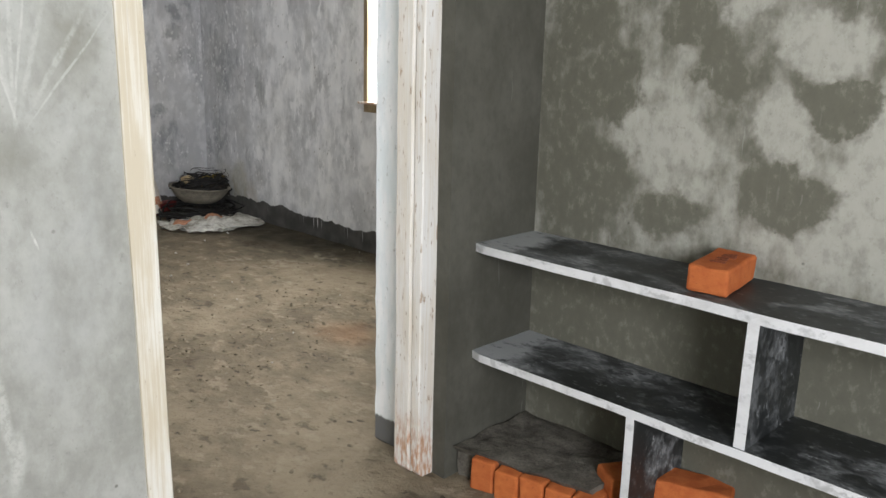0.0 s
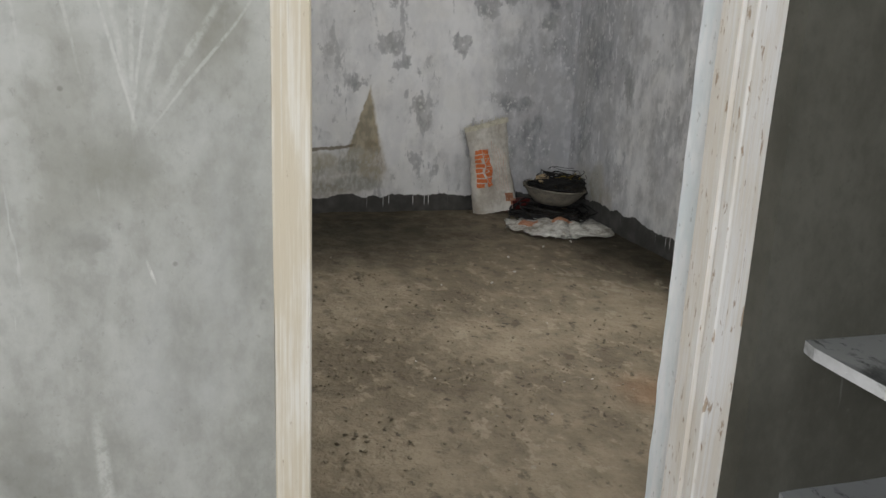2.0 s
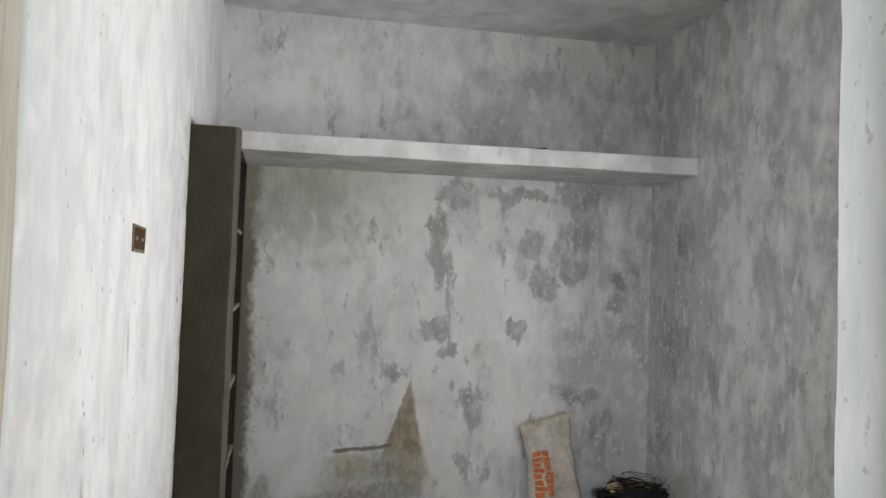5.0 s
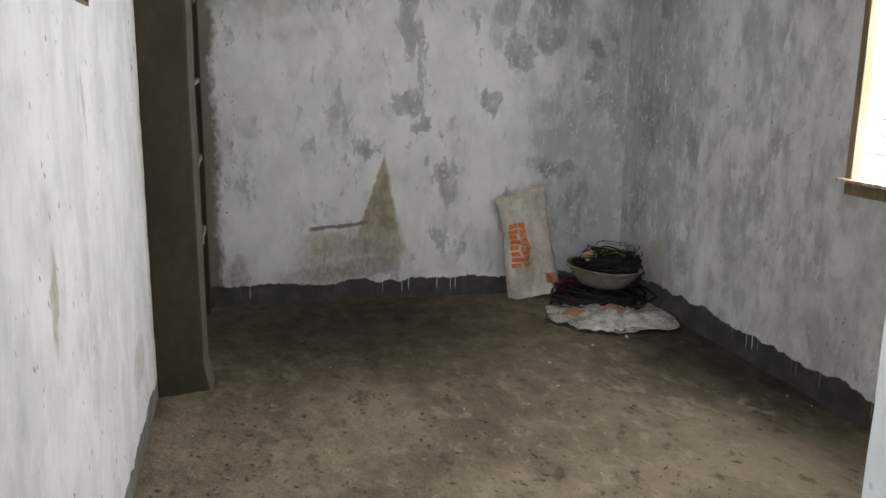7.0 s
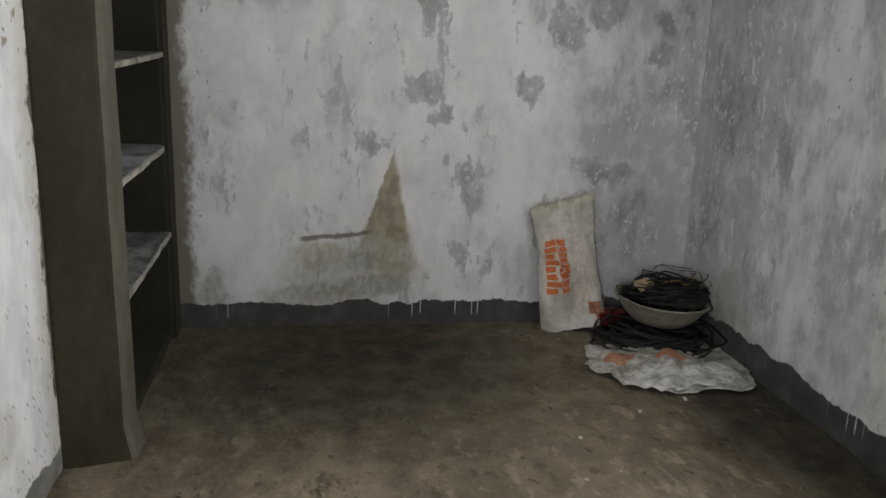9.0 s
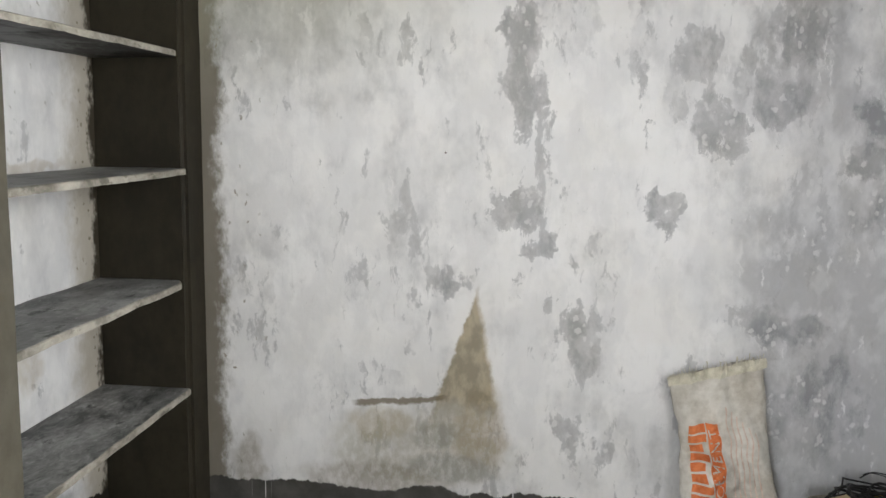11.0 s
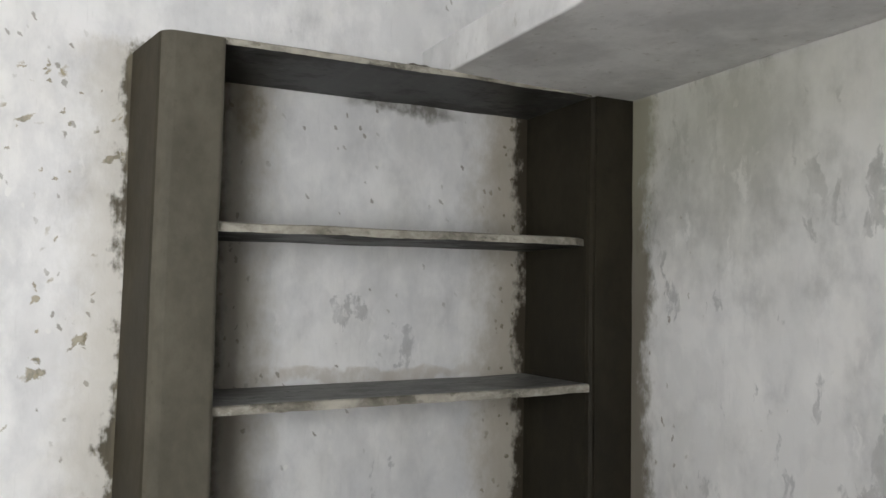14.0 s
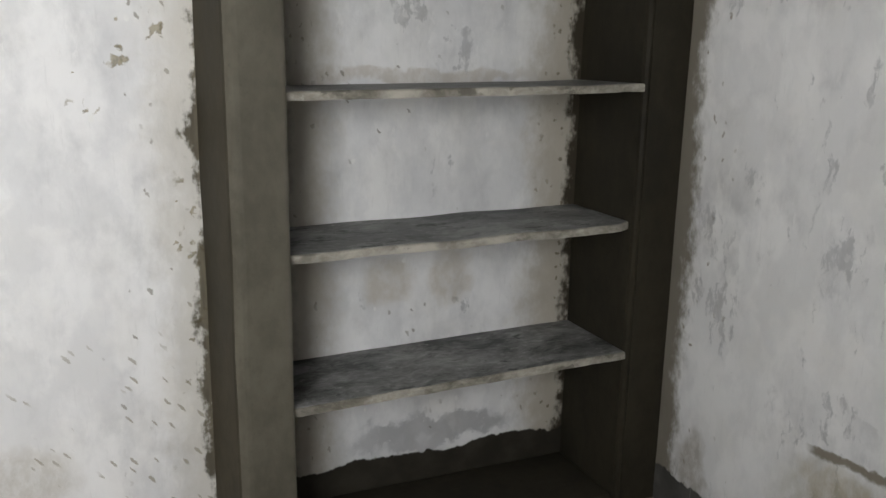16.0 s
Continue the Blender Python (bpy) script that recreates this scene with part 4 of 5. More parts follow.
for name, y0, y1 in (("trim_reveal", DOOR[1] - 0.003, DOOR[1] + 0.004), ("trim_reveal_left", DOOR[0], DOOR[0] + 0.012)):
    bm = fresh()
    box(bm, XD0 - 0.003, XD1 - 0.109, y0, y1, 0, DOOR[2], 0.003)
    cut_up(bm, 0.10)
    rough_up(bm, 0.003, 0.08, 5.0)
    structure(name, bm, M_REVEAL, "pale blue limewashed plaster door reveal", "reveal")

# ---- window ----
win = thing("window_1", (x0, YR, z0), "brown timber window frame with thin iron grille", "window")
win["kind"] = "structure"
W, H = x1 - x0, z1 - z0
for nm, b in (("frame_side", (-0.012, 0.026, -0.004, 0.045, -0.06, H)), ("frame_side", (W - 0.026, W + 0.012, -0.004, 0.045, -0.06, H)),
              ("frame_head", (0.026, W - 0.026, -0.004, 0.045, H - 0.055, H)), ("frame_bottom", (0.026, W - 0.026, -0.004, 0.045, -0.06, -0.004)),
              ("mullion", (W / 2 - 0.025, W / 2 + 0.025, 0.0, 0.04, -0.004, H - 0.055))):
    bm = fresh()
    box(bm, *b, 0.004)
    part(nm, bm, M_SASH, win)
bm = fresh()
box(bm, -0.04, W + 0.03, -0.035, 0.06, -0.004, 0.010, 0.002)
part("sill_strip", bm, M_JAMB_R, win, "pale timber sill strip")
for k in range(9):
    bm = fresh()
    z = 0.12 + k * (H - 0.2) / 8
    tube(bm, [Vector((0.0, 0.07, z)), Vector((W / 2, 0.07, z)), Vector((W, 0.07, z))], 0.004)
    part("grille_bar", bm, M_IRON, win)
for k in range(7):
    bm = fresh()
    x = 0.09 + k * (W - 0.18) / 6
    tube(bm, [Vector((x, 0.078, 0)), Vector((x, 0.078, H - 0.055))], 0.004)
    part("grille_bar", bm, M_IRON, win)

# ---- built-in cupboard ----
cup = thing("built_in_cupboard", (-5.75, YL, 0), "open built-in cupboard of dark cement piers and stone shelves", "cupboard")
OFF = Vector((-5.75, YL, 0))


def at_cup(bm):
    for v in bm.verts:
        v.co -= OFF


bm = fresh()
box(bm, nx1, -5.025, ny + 0.002, 0.855, -0.01, 2.270)
bm.normal_update()
bmesh.ops.bevel(bm, geom=[e for e in bm.edges if all(v.co.x > -5.05 and v.co.y > 0.8 for v in e.verts)], offset=0.030, segments=4, affect="EDGES", profile=0.5)
bmesh.ops.bevel(bm, geom=[e for e in bm.edges if all(v.co.x < -5.2 and v.co.y > 0.8 for v in e.verts)], offset=0.006, segments=2, affect="EDGES")
cut_up(bm, 0.2)
for v in bm.verts:
    foot = max(0.0, 0.12 - v.co.z) / 0.12
    if v.co.x > -5.12:
        v.co.x -= 0.045 * max(0.0, (v.co.y - YL) / 0.22)
    if v.co.z > 2.2:
        v.co.z += 0.05 * (v.co.y - 0.66)
    if v.co.y > 0.7:
        v.co.y += 0.022 * foot * foot
rough_up(bm, 0.004, 0.25, 3.0)
at_cup(bm)
bm.normal_update()
# faces towards +x get the copy with shade painted in
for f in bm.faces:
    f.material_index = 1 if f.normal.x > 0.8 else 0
part("pier", bm, [M_PIER, M_PIER_SHADED], cup, "brown cement pier with shade painted on one side")
bm = fresh()
box(bm, XB + 0.001, nx0, ny + 0.002, 0.822, -0.01, 2.295)
bmesh.ops.bevel(bm, geom=[e for e in bm.edges if all(v.co.x > -6.33 and v.co.y > 0.8 for v in e.verts)], offset=0.02, segments=3, affect="EDGES")
cut_up(bm, 0.2)
rough_up(bm, 0.004, 0.25, 4.0)
at_cup(bm)
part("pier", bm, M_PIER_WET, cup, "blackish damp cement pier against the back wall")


def stone_shelf(name, zl, zr, thick, front, mats, seed):
    """A stone slab between the piers with a chalky chipped front edge; zl, zr: its top at either end."""
    bm = fresh()
    n = 44
    rows = []
    for i in range(n + 1):
        f = i / n
        x = nx0 + 0.001 + (nx1 - nx0 - 0.002) * f
        z = zr + (zl - zr) * f + 0.004 * noise.noise(Vector((x * 5, seed, 0)))
        y = front + 0.006 * noise.noise(Vector((x * 9, seed, 3))) - (0.035 * max(0, (0.06 - (x - nx0)) / 0.06) if seed % 2 else 0)
        lo = 0.004 * abs(noise.noise(Vector((x * 23, seed, 7))))
        rows.append([bm.verts.new(c) for c in ((x, ny + 0.002, z), (x, y - 0.006, z), (x, y, z - 0.004), (x, y, z - thick + lo), (x, ny + 0.002, z - thick))])
    for a_, b_ in zip(rows, rows[1:]):
        for j in range(5):
            f = bm.faces.new((a_[j], a_[(j + 1) % 5], b_[(j + 1) % 5], b_[j]))
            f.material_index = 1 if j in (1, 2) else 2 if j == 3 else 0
    bm.faces.new(rows[0])
    bm.faces.new(rows[-1])
    bmesh.ops.recalc_face_normals(bm, faces=bm.faces)
    at_cup(bm)
    return part(name, bm, mats, cup, "dusty grey stone shelf with chalky edge")


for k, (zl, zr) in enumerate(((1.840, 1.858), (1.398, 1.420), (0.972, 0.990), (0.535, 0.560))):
    stone_shelf("shelf", zl, zr, 0.024, 0.822, [M_SHELF, M_SHELF_EDGE, M_SHELF_SHADED], k + 1.0)
stone_shelf("top_slab", 2.292, 2.306, 0.019, 0.824, [M_SHELF, M_SHELF_EDGE, M_SHELF_SHADED], 6.0)
bm = fresh()
box(bm, nx0, nx1, ny + 0.002, 0.80, -0.01, 0.035, 0.01)
cut_up(bm, 0.15)
rough_up(bm, 0.006, 0.12, 5.0)
at_cup(bm)
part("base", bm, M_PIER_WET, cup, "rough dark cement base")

# ---- switch box in the cupboard wall ----
sock = thing("switch_box", (-3.82, YL, 1.678), "rusty steel switch box in plaster with hole painted dark", "switch box")
bm = fresh()
for b in ((-0.105, 0.105, 0.001, 0.005, -0.042, -0.034), (-0.105, 0.105, 0.001, 0.005, 0.034, 0.042), (-0.105, -0.090, 0.001, 0.005, -0.034, 0.034), (0.090, 0.105, 0.001, 0.005, -0.034, 0.034)):
    box(bm, *b)
rough_up(bm, 0.005, 0.03, 2.0)
part("rim", bm, M_CLOD, sock)
# Plate lies flush; the shade of the hole is put into its dark colour.
bm = fresh()
box(bm, -0.094, 0.094, 0.0005, 0.0025, -0.037, 0.037)
part("back_plate", bm, M_BOX, sock)
for sx in (-0.05, 0.05):
    bm = fresh()
    tube(bm, [Vector((sx, 0.002, 0.0)), Vector((sx, 0.008, 0.0))], 0.006, 8)
    part("screw", bm, M_IRON, sock)

# ---- hall shelves ----
hall = thing("stone_shelf_unit", (-1.2, NORTH, 0), "black stone wall shelves with white limed edges", "shelf unit")
HO = Vector((-1.2, NORTH, 0))


def hall_slab(name, b, edge_axis, label, seed):
    bm = fresh()
    box(bm, *b)
    cut_up(bm, 0.08)
    for v in bm.verts:
        q = noise.noise_vector(v.co * 7 + Vector((seed, 0, 0)))
        if v.co.y < 2.05:
            v.co.y += 0.004 * q.y
        v.co.z += 0.002 * q.z
        # rounded lead-in at the wall end
        if name == "shelf" and v.co.y < 1.92 and v.co.x < -1.69:
            v.co.y += 0.012
    bm.normal_update()
    for f in bm.faces:
        f.material_index = 1 if f.normal.y < -0.6 else 0
    for v in bm.verts:
        v.co -= HO
    return part(name, bm, [M_SLAB, M_SLAB_EDGE], hall, label)


hall_slab("shelf", (XD2, 0.9, 1.888, NORTH, 0.765, 0.792), 1, "dusty black stone shelf", 1.0)
hall_slab("shelf", (XD2, 0.9, 1.888, NORTH, 0.400, 0.426), 1, "dusty black stone shelf", 2.0)
hall_slab("divider", (-0.807, -0.776, 1.893, NORTH, 0.426, 0.765), 1, "", 3.0)
hall_slab("divider", (-1.122, -1.095, 1.893, NORTH, 0.0, 0.400), 1, "", 4.0)


def brick_mesh(seed):
    bm = fresh()
    box(bm, -0.115, 0.115, -0.055, 0.055, 0, 0.073, 0.008, 2)
    cut_up(bm, 0.06)
    rough_up(bm, 0.006, 0.045, seed)
    me = bpy.data.meshes.new("brick")
    bm.to_mesh(me)
    bm.free()
    me.materials.append(M_BRICK)
    return me


B = [brick_mesh(s) for s in (1.0, 2.0, 3.0)]


def brick(k, m, label, parent=None):
    ob = new("brick", B[k % 3])
    ob.matrix_world = m
    if parent:
        ob.parent = parent
        ob.matrix_parent_inverse = parent.matrix_world.inverted()
        return ob
    return tagged(ob, label, "brick")


lone = brick(0, pose(-0.960, 2.050, 0.793, 0, 0, 97), "orange fired clay brick with stamped marks on stone shelf")
for k in range(5):
    bm = fresh()
    box(bm, -0.055 + 0.026 * k, -0.040 + 0.026 * k, -0.022 + 0.004 * (k % 3), 0.020 - 0.006 * (k % 2), 0.0715, 0.0765, 0.002)
    rough_up(bm, 0.004, 0.02, k)
    part("stamped_mark", bm, M_STAMP, lone, "dark stamped mark")
kerb = thing("brick_kerb", (-1.5, 1.9, 0), "low kerb of orange bricks topped with mortar", "brick kerb")
scene.view_layers[0].update()
for k, (dx, dy, lean, dz) in enumerate(((0.0, 0.0, 3, 0.0), (0.090, 0.014, 0, -0.008), (0.179, 0.034, -2, -0.002), (0.268, 0.046, 2, -0.010), (0.356, 0.066, 0, -0.006))):
    brick(k, pose(-1.615 + dx, 1.925 + dy, 0.044 + dz, 90, lean, 103) @ Matrix.Diagonal((1, 1, 1.18, 1)) @ pose(0, 0, -0.036), "", kerb)
bm = fresh()
box(bm, -0.215, 0.27, -0.09, NORTH - 1.905, 0.0, 0.113)
cut_up(bm, 0.04)
for v in bm.verts:
    if v.co.y < 0.0:
        v.co.y += 0.025 if v.co.z < 0.09 else 0.0
    v.co.y += 0.20 * (v.co.x + 0.2) if v.co.y < 0.2 else 0.0
rough_up(bm, 0.010, 0.07, 2.0)
part("mortar_bed", bm, M_MORTAR, kerb, "rough grey mortar bed")
brick(1, pose(-1.165, 2.07, 0.0, 0, 0, 66), "orange brick lying under stone shelf")
brick(0, pose(-1.175, 2.08, 0.073, 0, 0, 58), "orange brick stacked on another brick")
brick(2, pose(-0.97, 2.12, 0.0, 0, 0, 12), "orange brick lying under stone shelf")
brick(0, pose(-1.02, 2.14, 0.074, 0, 4, 25), "orange brick stacked on another brick")
brick(2, pose(-0.66, 2.08, 0.0, 0, 0, 35), "orange brick lying under stone shelf")
brick(1, pose(-2.325, 0.905, -0.002, 0, 0, 70), "orange brick on floor behind door jamb")

# ---- cement sack leaning on the back wall ----
SACK_H, SACK_W = 0.70, 0.30


def sack_point(u, v, side):
    """u across 0..1, v up 0..1; side 1 front, -1 back."""
    w = SACK_W * (1.02 + 0.06 * math.sin(v * 7.0) * (1 - v) + 0.10 * (1 - v) ** 3 + 0.14 * v * v)
    x = (u - 0.5) * w * (1 + 0.10 * (1 - v)) + 0.030 * (1 - v)
    fat = (0.060 * (1 - v) ** 0.5 + 0.014) * max(0.0, 1 - (2 * u - 1) ** 4) ** 0.6
    q = noise.fractal(Vector((x * 9, v * 5, side * 3.0)), 0.9, 2.0, 4)
    r = noise.noise(Vector((u * 3 + v * 4, v * 9, 5)))
    crease = abs(noise.noise(Vector((u * 3.2 + v * 1.5, v * 3.0, side * 2 + 9)))) + 0.6 * abs(noise.noise(Vector((u * 7 - v * 3, v * 6.0, side + 4))))
    fat += 0.065 * (crease - 0.35) * min(1.0, 4 * u * (1 - u) + 0.25)
    return Vector((x + 0.012 * r * (0.3 + v), side * fat + 0.012 * q, v * SACK_H + 0.008 * q + (0.06 * (u - 0.4) * max(0, v - 0.6) / 0.4) + 0.05 * max(0.0, u - 0.55) * max(0.0, 1 - 5 * v)))


sack = thing("cement_sack", (0, 0, 0), "dusty white cement sack with orange print leaning on wall", "cement sack", m=pose(-6.355, 2.905, 0.004, 0, 0, 90) @ pose(0, 0, 0, -7, -5, 0))
bm = fresh()
n, k = 22, 36
for side in (1, -1):
    g = [[bm.verts.new(sack_point(i / n, j / k, side)) for i in range(n + 1)] for j in range(k + 1)]
    for j in range(k):
        for i in range(n):
            q = (g[j][i], g[j][i + 1], g[j + 1][i + 1], g[j + 1][i])
            bm.faces.new(q if side < 0 else q[::-1])
bmesh.ops.remove_doubles(bm, verts=bm.verts, dist=0.004)
bmesh.ops.recalc_face_normals(bm, faces=bm.faces)
part("bag", bm, M_SACK, sack, "crumpled dusty white woven bag", True)


def sack_patch(u0, u1, v0, v1, name, mat, label="", lift=0.004, side=-1):
    bm = fresh()
    a_, b_ = max(2, int((u1 - u0) * 30)), max(2, int((v1 - v0) * 50))
    g = [[bm.verts.new(sack_point(u0 + (u1 - u0) * i / a_, v0 + (v1 - v0) * j / b_, side) + Vector((0, side * lift, 0))) for i in range(a_ + 1)] for j in range(b_ + 1)]
    for j in range(b_):
        for i in range(a_):
            bm.faces.new((g[j][i], g[j][i + 1], g[j + 1][i + 1], g[j + 1][i]))
    bmesh.ops.recalc_face_normals(bm, faces=bm.faces)
    return part(name, bm, mat, sack, label)


# printed block: brand drawn as plain bars, the word beside it on an orange strip
for j in range(8):
    v0 = 0.300 + j * 0.053
    sack_patch(0.10, 0.10 + (0.155, 0.20, 0.155, 0.155, 0.20, 0.155, 0.20, 0.20)[j], v0, v0 + 0.042, "printed_bar", M_INK)
strip = sack_patch(0.315, 0.445, 0.30, 0.715, "printed_strip", M_INK, "orange printed strip")
for j in range(6):
    sack_patch(0.54 + 0.055 * j, 0.555 + 0.055 * j, 0.24, 0.80 - 0.03 * j, "printed_line", M_FADE, "faint column of small print")
sack_patch(0.70, 0.90, 0.11, 0.21, "printed_mark", M_INK_DULL, "smudged orange mark")
sack_patch(0.80, 0.95, 0.06, 0.13, "printed_mark", M_INK_DULL, "smudged orange mark")
font = bpy.data.curves.new("word", "FONT")
font.body, font.size, font.align_x, font.align_y = "CEMENT", 0.042, "CENTER", "CENTER"
font.space_character = 1.35
tmp = new("word", font)
dg = bpy.context.evaluated_depsgraph_get()
dg.update()
wm = bpy.data.meshes.new_from_object(tmp.evaluated_get(dg))
bpy.data.objects.remove(tmp)
bm = fresh()
bm.from_mesh(wm)
bmesh.ops.triangulate(bm, faces=bm.faces)
for vtx in bm.verts:
    u, v = 0.380 - vtx.co.y / SACK_W, 0.507 + vtx.co.x / SACK_H * 1.25
    vtx.co = sack_point(u, v, -1) + Vector((0, -0.008, 0))
bmesh.ops.recalc_face_normals(bm, faces=bm.faces)
part("printed_word", bm, M_SACK, strip, "pale printed word")
bm = fresh()
rnd = random.Random(4)
for i in range(70):
    u = (i + rnd.random()) / 70
    p = sack_point(u, 0.985, -1)
    h_, lean, w_ = rnd.uniform(0.010, 0.040), rnd.uniform(-0.014, 0.014), rnd.uniform(0.0012, 0.003)
    a_ = [bm.verts.new(p + d) for d in (Vector((-w_, -0.004, -0.01)), Vector((w_, -0.004, -0.01)), Vector((w_ * 0.3 + lean, rnd.uniform(-0.02, 0.004), h_)), Vector((-w_ * 0.3 + lean, rnd.uniform(-0.02, 0.004), h_)))]
    bm.faces.new(a_)
part("frayed_edge", bm, M_FRAY, sack, "frayed cream fibres at open mouth")
sack_patch(-0.02, 1.03, 0.945, 1.0, "mouth_hem", M_FRAY, "cream stitched hem", 0.007)

# ---- flattened sack on the floor ----
def limp_sheet(name, at, turn, sx, sy, seed, base, mat, label, wave=0.03, marks=()):
    """A crumpled sheet with an uneven outline, lying over what is under it. marks: printed patches (u0, u1, v0, v1)."""

    def surf(u, v):
        edge = max(abs(u), abs(v))
        r = 1 - 0.33 * (u * u * v * v) + 0.24 * noise.noise(Vector((u * 1.8, v * 1.8, seed))) * edge
        fold = abs(noise.noise(Vector((u * 1.7 + v, v * 1.9, seed + 4)))) + 0.5 * abs(noise.noise(Vector((u * 4.5, v * 4.0 - u, seed + 8)))) + 0.25 * abs(noise.noise(Vector((u * 9, v * 9, seed))))
        lip = 0.35 * wave * max(0.0, edge - 0.85) / 0.15 * (0.5 + noise.noise(Vector((u * 5, v * 5, seed + 2))))
        return Vector((u * sx * r, v * sy * r, 0.006 + base * (1 - edge ** 3) + wave * fold * (1.15 - 0.6 * edge) + lip))

    def skin(u0, u1, v0, v1, n, lift):
        bm = fresh()
        g = [[bm.verts.new(surf(u0 + (u1 - u0) * i / n, v0 + (v1 - v0) * j / n) + Vector((0, 0, lift))) for i in range(n + 1)] for j in range(n + 1)]
        for j in range(n):
            for i in range(n):
                bm.faces.new((g[j][i], g[j][i + 1], g[j + 1][i + 1], g[j + 1][i]))
        r = bmesh.ops.extrude_face_region(bm, geom=bm.faces[:])
        for e_ in r["geom"]:
            if isinstance(e_, bmesh.types.BMVert):
                e_.co.z -= 0.003
        bmesh.ops.recalc_face_normals(bm, faces=bm.faces)
        return bm

    ob = thing(name, (0, 0, 0), label, "sack", m=pose(at[0], at[1], 0.0, 0, 0, turn))
    part("sheet", skin(-1, 1, -1, 1, 44, 0.0), mat, ob, "", True)
    for b in marks:
        part("printed_mark", skin(*b, 8, 0.004), M_INK_DULL, ob, "faded orange print", True)
    return ob


limp_sheet("empty_sack", (-5.80, 3.26), 20, 0.37, 0.37, 2.0, 0.0, M_SACK_BACK, "crumpled empty white cement sack lying flat on floor", 0.034)
limp_sheet("empty_sack", (-5.74, 3.15), 40, 0.27, 0.29, 5.0, 0.030, M_SACK_BACK, "crumpled empty sack spread over another sack", 0.055, ((-0.1, 0.35, 0.15, 0.55), (-0.8, -0.35, -0.55, -0.1)))
limp_sheet("empty_sack", (-5.66, 3.33), -15, 0.14, 0.22, 9.0, 0.030, M_SACK_BACK, "folded mouth of an empty white sack", 0.030)

# ---- pan of cables on a heap of dark cable ----
heap = thing("cable_heap", (-6.08, 3.28, 0), "tangled heap of black cable under the pan", "cable heap")
rnd = random.Random(11)


def tangle(name, mat, owner, count, rx, ry, z0_, z1_, rad, seed, turns=1.0, label="", steep=0.0):
    """Loops of cable lying in an ellipse, each a part of its own."""
    r_ = random.Random(seed)
    for c_ in range(count):
        bm = fresh()
        ph, sq = r_.uniform(0, 6.28), r_.uniform(0.45, 1.05)
        zc, tilt = r_.uniform(z0_, z1_), r_.uniform(0, 6.28)
        arc = r_.uniform(2.5, 6.6) * turns
        ox, oy = r_.uniform(-0.2, 0.2) * rx, r_.uniform(-0.2, 0.2) * ry
        pts = []
        for s_ in range(26):
            q = ph + arc * s_ / 25
            j_ = noise.noise_vector(Vector((q * 1.3, c_ * 3.1, seed))) * 0.35
            z = zc + (0.3 * (z1_ - z0_) + steep) * math.sin(q + tilt) + (0.06 + steep) * j_.z
            p = Vector((ox + rx * sq * (math.cos(q) + j_.x), oy + ry * sq * (math.sin(q) + j_.y), max(rad + 0.002, z)))
            # kept clear of both walls
            p.x = max(p.x, XB + 0.02 - owner.location.x)
            p.y = min(p.y, YR - 0.02 - owner.location.y)
            pts.append(p)
        tube(bm, pts, rad * r_.uniform(0.7, 1.2), 5)
        part(name, bm, mat, owner, label, True)


tangle("cable_loop", M_WIRE, heap, 24, 0.24, 0.30, 0.010, 0.075, 0.007, 3, steep=0.015)
bm = fresh()
bmesh.ops.create_uvsphere(bm, u_segments=28, v_segments=14, radius=1.0)
for v in bm.verts:
    v.co = Vector((v.co.x * 0.26, v.co.y * 0.24, max(0.0, v.co.z) * 0.075))
rough_up(bm, 0.03, 0.09, 2.0)
for v in bm.verts:
    v.co.z = max(0.0, v.co.z)
part("rubble_core", bm, M_SOOT, heap, "dark dirty scrap")

pan = thing("mortar_pan", (0, 0, 0), "shallow cement-caked metal mortar pan full of cables", "pan", m=pose(-6.12, 3.315, 0.118, 0, 0, 0) @ pose(0, 0, 0, -4, 1, 0))
bm = fresh()
revolve(bm, [(0.10, 0.0), (0.14, 0.006), (0.185, 0.045), (0.222, 0.095), (0.236, 0.120), (0.248, 0.124), (0.250, 0.130), (0.244, 0.134), (0.232, 0.130), (0.215, 0.096), (0.178, 0.048), (0.13, 0.012), (0.0001, 0.010)], 48)
rough_up(bm, 0.003, 0.08, 1.0)
part("bowl", bm, M_PAN, pan, "grey cement-caked bowl", True)
wires = thing("cable_bundle", (0, 0, 0), "bundle of black and yellow cables piled in pan", "cables", m=pose(-6.17, 3.395, 0.130, 0, 0, 0))
tangle("black_cable", M_WIRE, wires, 40, 0.15, 0.225, 0.10, 0.17, 0.0024, 27, 0.35, steep=0.05)
tangle("black_cable", M_WIRE, wires, 40, 0.165, 0.215, 0.05, 0.150, 0.0055, 7)
tangle("black_cable", M_WIRE, wires, 34, 0.14, 0.20, 0.08, 0.165, 0.0045, 17, 0.8, steep=0.03)
tangle("yellow_cable", M_WIRE_Y, wires, 11, 0.15, 0.17, 0.11, 0.18, 0.0032, 9, 0.4, "yellow cable", 0.02)
bm = fresh()
bmesh.ops.create_uvsphere(bm, u_segments=28, v_segments=14, radius=1.0)
for v in bm.verts:
    v.co = Vector((v.co.x * 0.17, min(0.19, v.co.y * 0.20 + 0.02), 0.04 + max(0.0, v.co.z) * 0.12))
rough_up(bm, 0.035, 0.07, 6.0)
part("tangled_core", bm, M_SOOT, wires, "dark knotted core")
bm = fresh()
box(bm, -0.03, 0.03, -0.04, 0.04, 0, 0.035, 0.004)
rough_up(bm, 0.006, 0.03, 1.0)
tag = part("card_scrap", bm, M_CARD)
tagged(tag, "torn tan card scrap lying on cables", "scrap")
tag.matrix_world = pose(-6.13, 3.22, 0.300, 12, 8, 20)
bm = fresh()
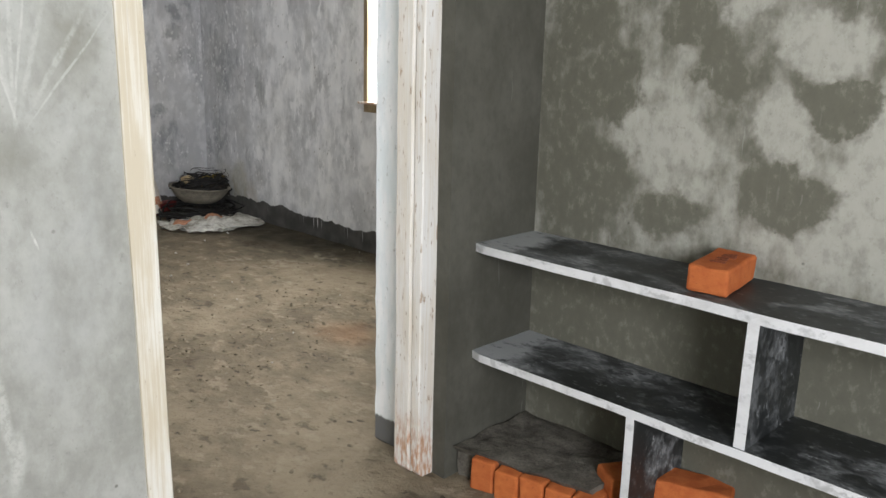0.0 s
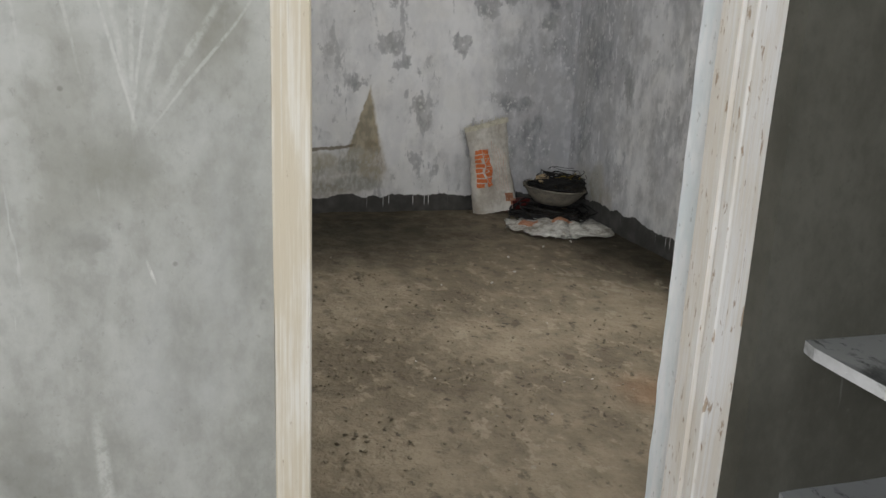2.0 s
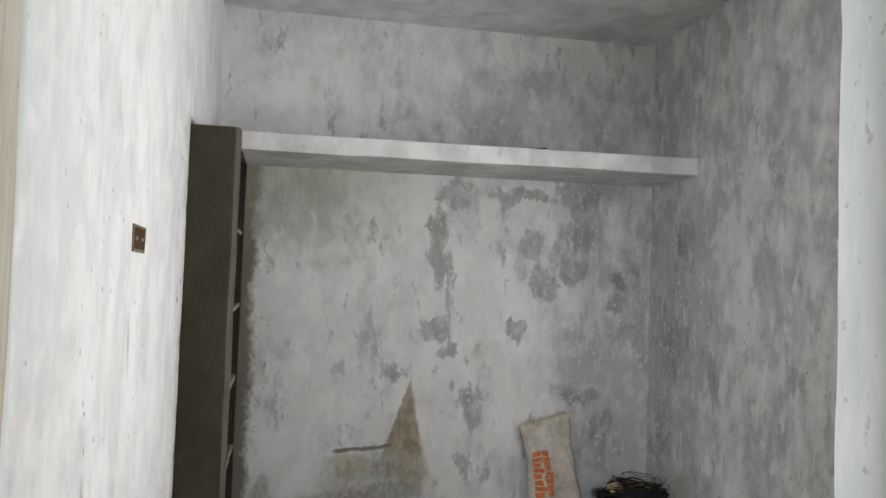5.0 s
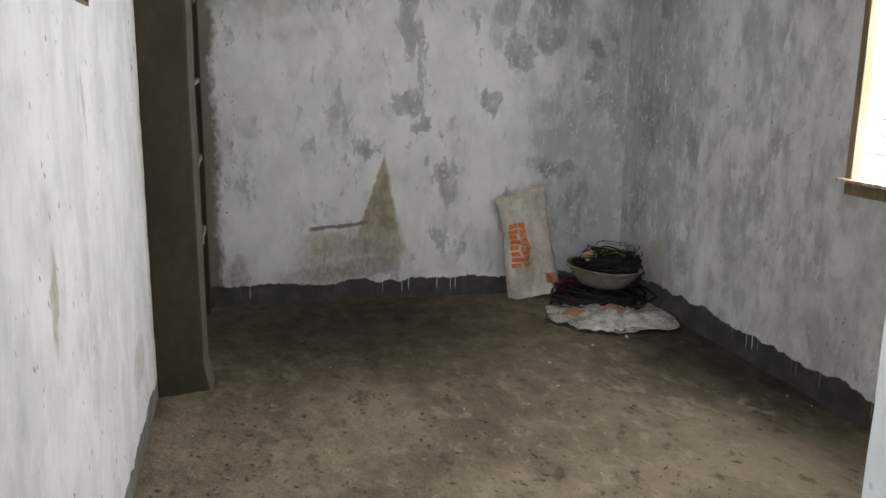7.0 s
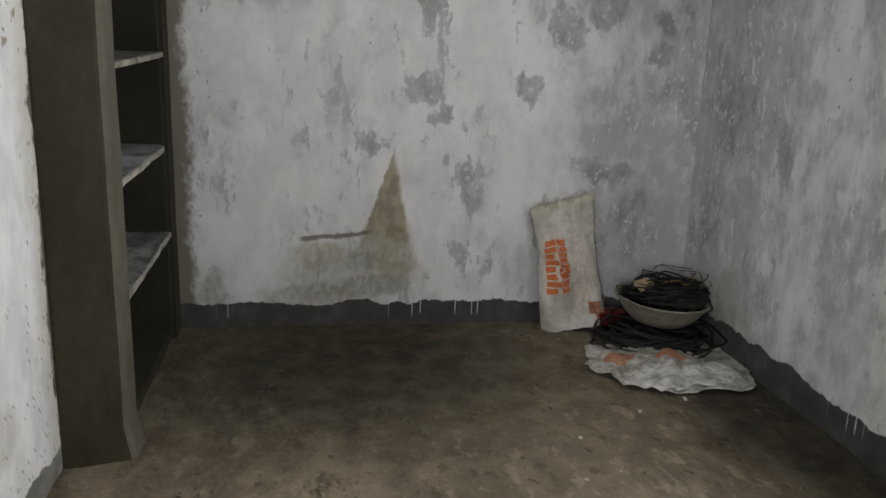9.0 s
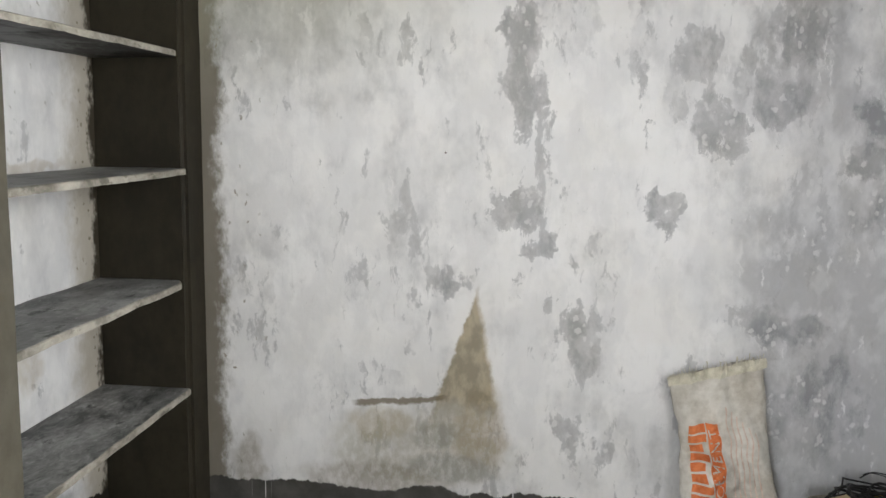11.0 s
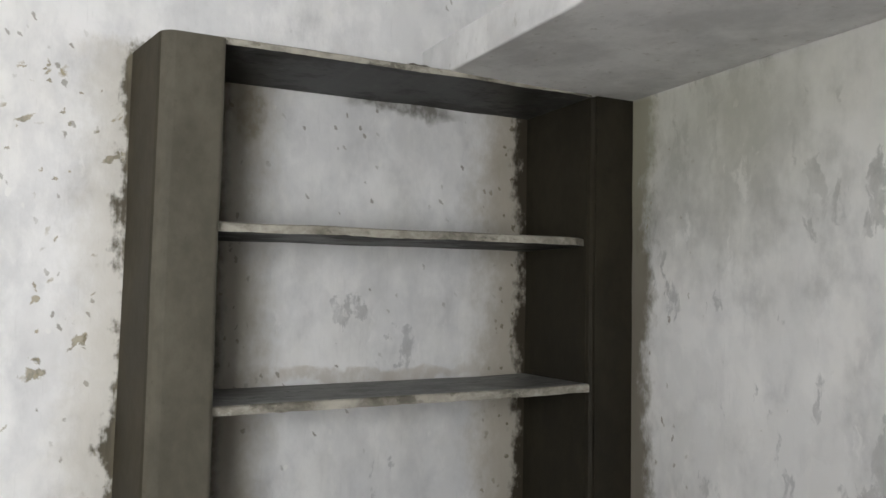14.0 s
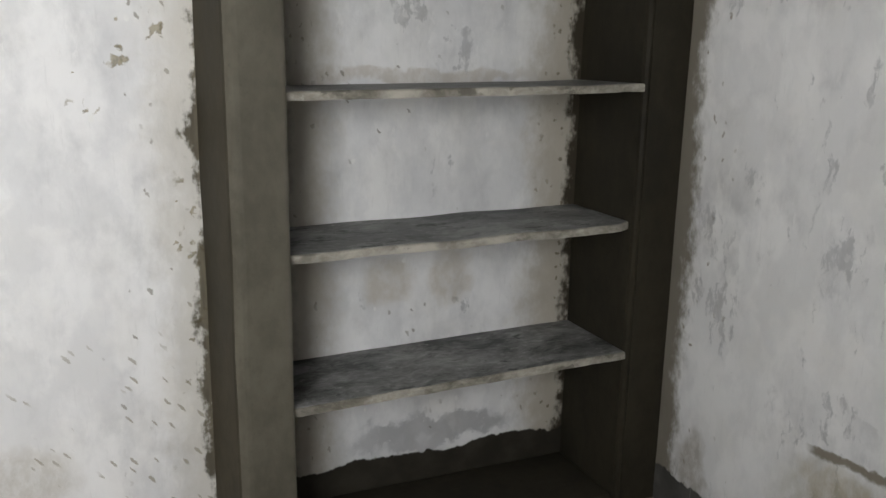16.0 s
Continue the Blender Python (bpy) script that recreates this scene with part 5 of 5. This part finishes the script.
box(bm, -0.05, 0.05, -0.09, 0.09, 0, 0.11, 0.012)
rough_up(bm, 0.01, 0.06, 2.0)
red = part("plastic_scrap", bm, M_RED)
tagged(red, "dark red plastic scrap behind the sack", "scrap")
red.matrix_world = pose(-6.36, 3.12, 0.0, 0, 0, 12)

# ---- crumbs and chips on the floor ----
def clods(name, spots, seed, mat, label, small, large):
    bm = fresh()
    r_ = random.Random(seed)
    for cx, cy, spread, count in spots:
        for _ in range(count):
            x, y = r_.gauss(cx, spread), r_.gauss(cy, spread)
            if not (XB + 0.05 < x < EAST - 0.1 and (YL + 0.03 if x < XD1 + 0.05 else SOUTH + 0.1) < y < (YR - 0.03 if x < XD0 else NORTH - 0.05)):
                continue
            if x < -4.95 and y < 0.9 or XD0 - 0.03 < x < XD1 + 0.03 and not 0.87 < y < 1.66:
                continue
            s_ = r_.uniform(small, large)
            q = bmesh.ops.create_icosphere(bm, subdivisions=1, radius=1.0)
            mtx = pose(x, y, s_ * 0.30, r_.uniform(0, 40), r_.uniform(0, 40), r_.uniform(0, 360)) @ Matrix.Diagonal((s_, s_ * r_.uniform(0.5, 0.9), s_ * r_.uniform(0.35, 0.6), 1))
            bmesh.ops.transform(bm, matrix=mtx, verts=q["verts"])
            for v in q["verts"]:
                v.co += noise.noise_vector(v.co * 60) * s_ * 0.35
    ob = part(name, bm, mat)
    return tagged(ob, label, "debris", kind="stuff")


clods("floor_crumbs", [(-4.80, 1.55, 0.045, 46), (-4.2, 1.0, 0.12, 26), (-4.15, 1.28, 0.02, 4), (-3.9, 1.9, 0.7, 130), (-3.2, 1.5, 0.5, 110), (-3.4, 1.75, 0.09, 30), (-3.9, 1.45, 0.07, 24), (-2.9, 1.2, 0.07, 24), (-3.0, 1.8, 0.07, 24), (-4.9, 2.6, 0.5, 60), (-2.5, 1.3, 0.4, 60), (-3.5, 1.15, 0.10, 34), (-3.3, 2.2, 0.12, 40), (-3.7, 2.6, 0.10, 30), (-4.4, 2.1, 0.10, 26), (-4.6, 1.1, 0.10, 30), (-3.1, 2.6, 0.4, 60)], 5, M_CLOD, "dark cement crumbs scattered on floor", 0.003, 0.012)
clods("lime_chips", [(-4.25, 1.01, 0.02, 1), (-4.0, 1.5, 0.8, 22), (-5.0, 2.9, 0.5, 8)], 8, M_CHALK, "pale lime chips scattered on floor", 0.004, 0.012)

# ---- small marks ----
bm = fresh()
tube(bm, [Vector((0, 0, 0)), Vector((0.012, 0, -0.001)), Vector((0.020, 0, 0.001))], 0.003, 7)
nail = part("nail", bm, M_BOX)
tagged(nail, "rusty nail in limewashed wall", "nail")
nail.matrix_world = pose(XB, 1.80, 1.494)
bm = fresh()
tube(bm, [Vector((0, y, 0.006 + 0.004 * math.sin(9 * y))) for y in (-0.10, -0.05, 0.0, 0.05, 0.10)], 0.006, 6)
stick = part("stick", bm, M_SOOT)
tagged(stick, "short dark stick lying on loft slab", "stick")
stick.matrix_world = pose(-5.88, 2.52, 2.413, 0.5)
bm = fresh()
bmesh.ops.create_icosphere(bm, subdivisions=3, radius=1.0)
for v in bm.verts:
    v.co = Vector((v.co.x * 0.045, v.co.y * 0.03, max(0.0, v.co.z) * 0.018))
rough_up(bm, 0.014, 0.025, 4.0)
lump = part("mortar_lump", bm, M_MORTAR)
tagged(lump, "rough brown mortar lump on cupboard top", "mortar")
lump.matrix_world = pose(-5.755, 0.775, 2.297)
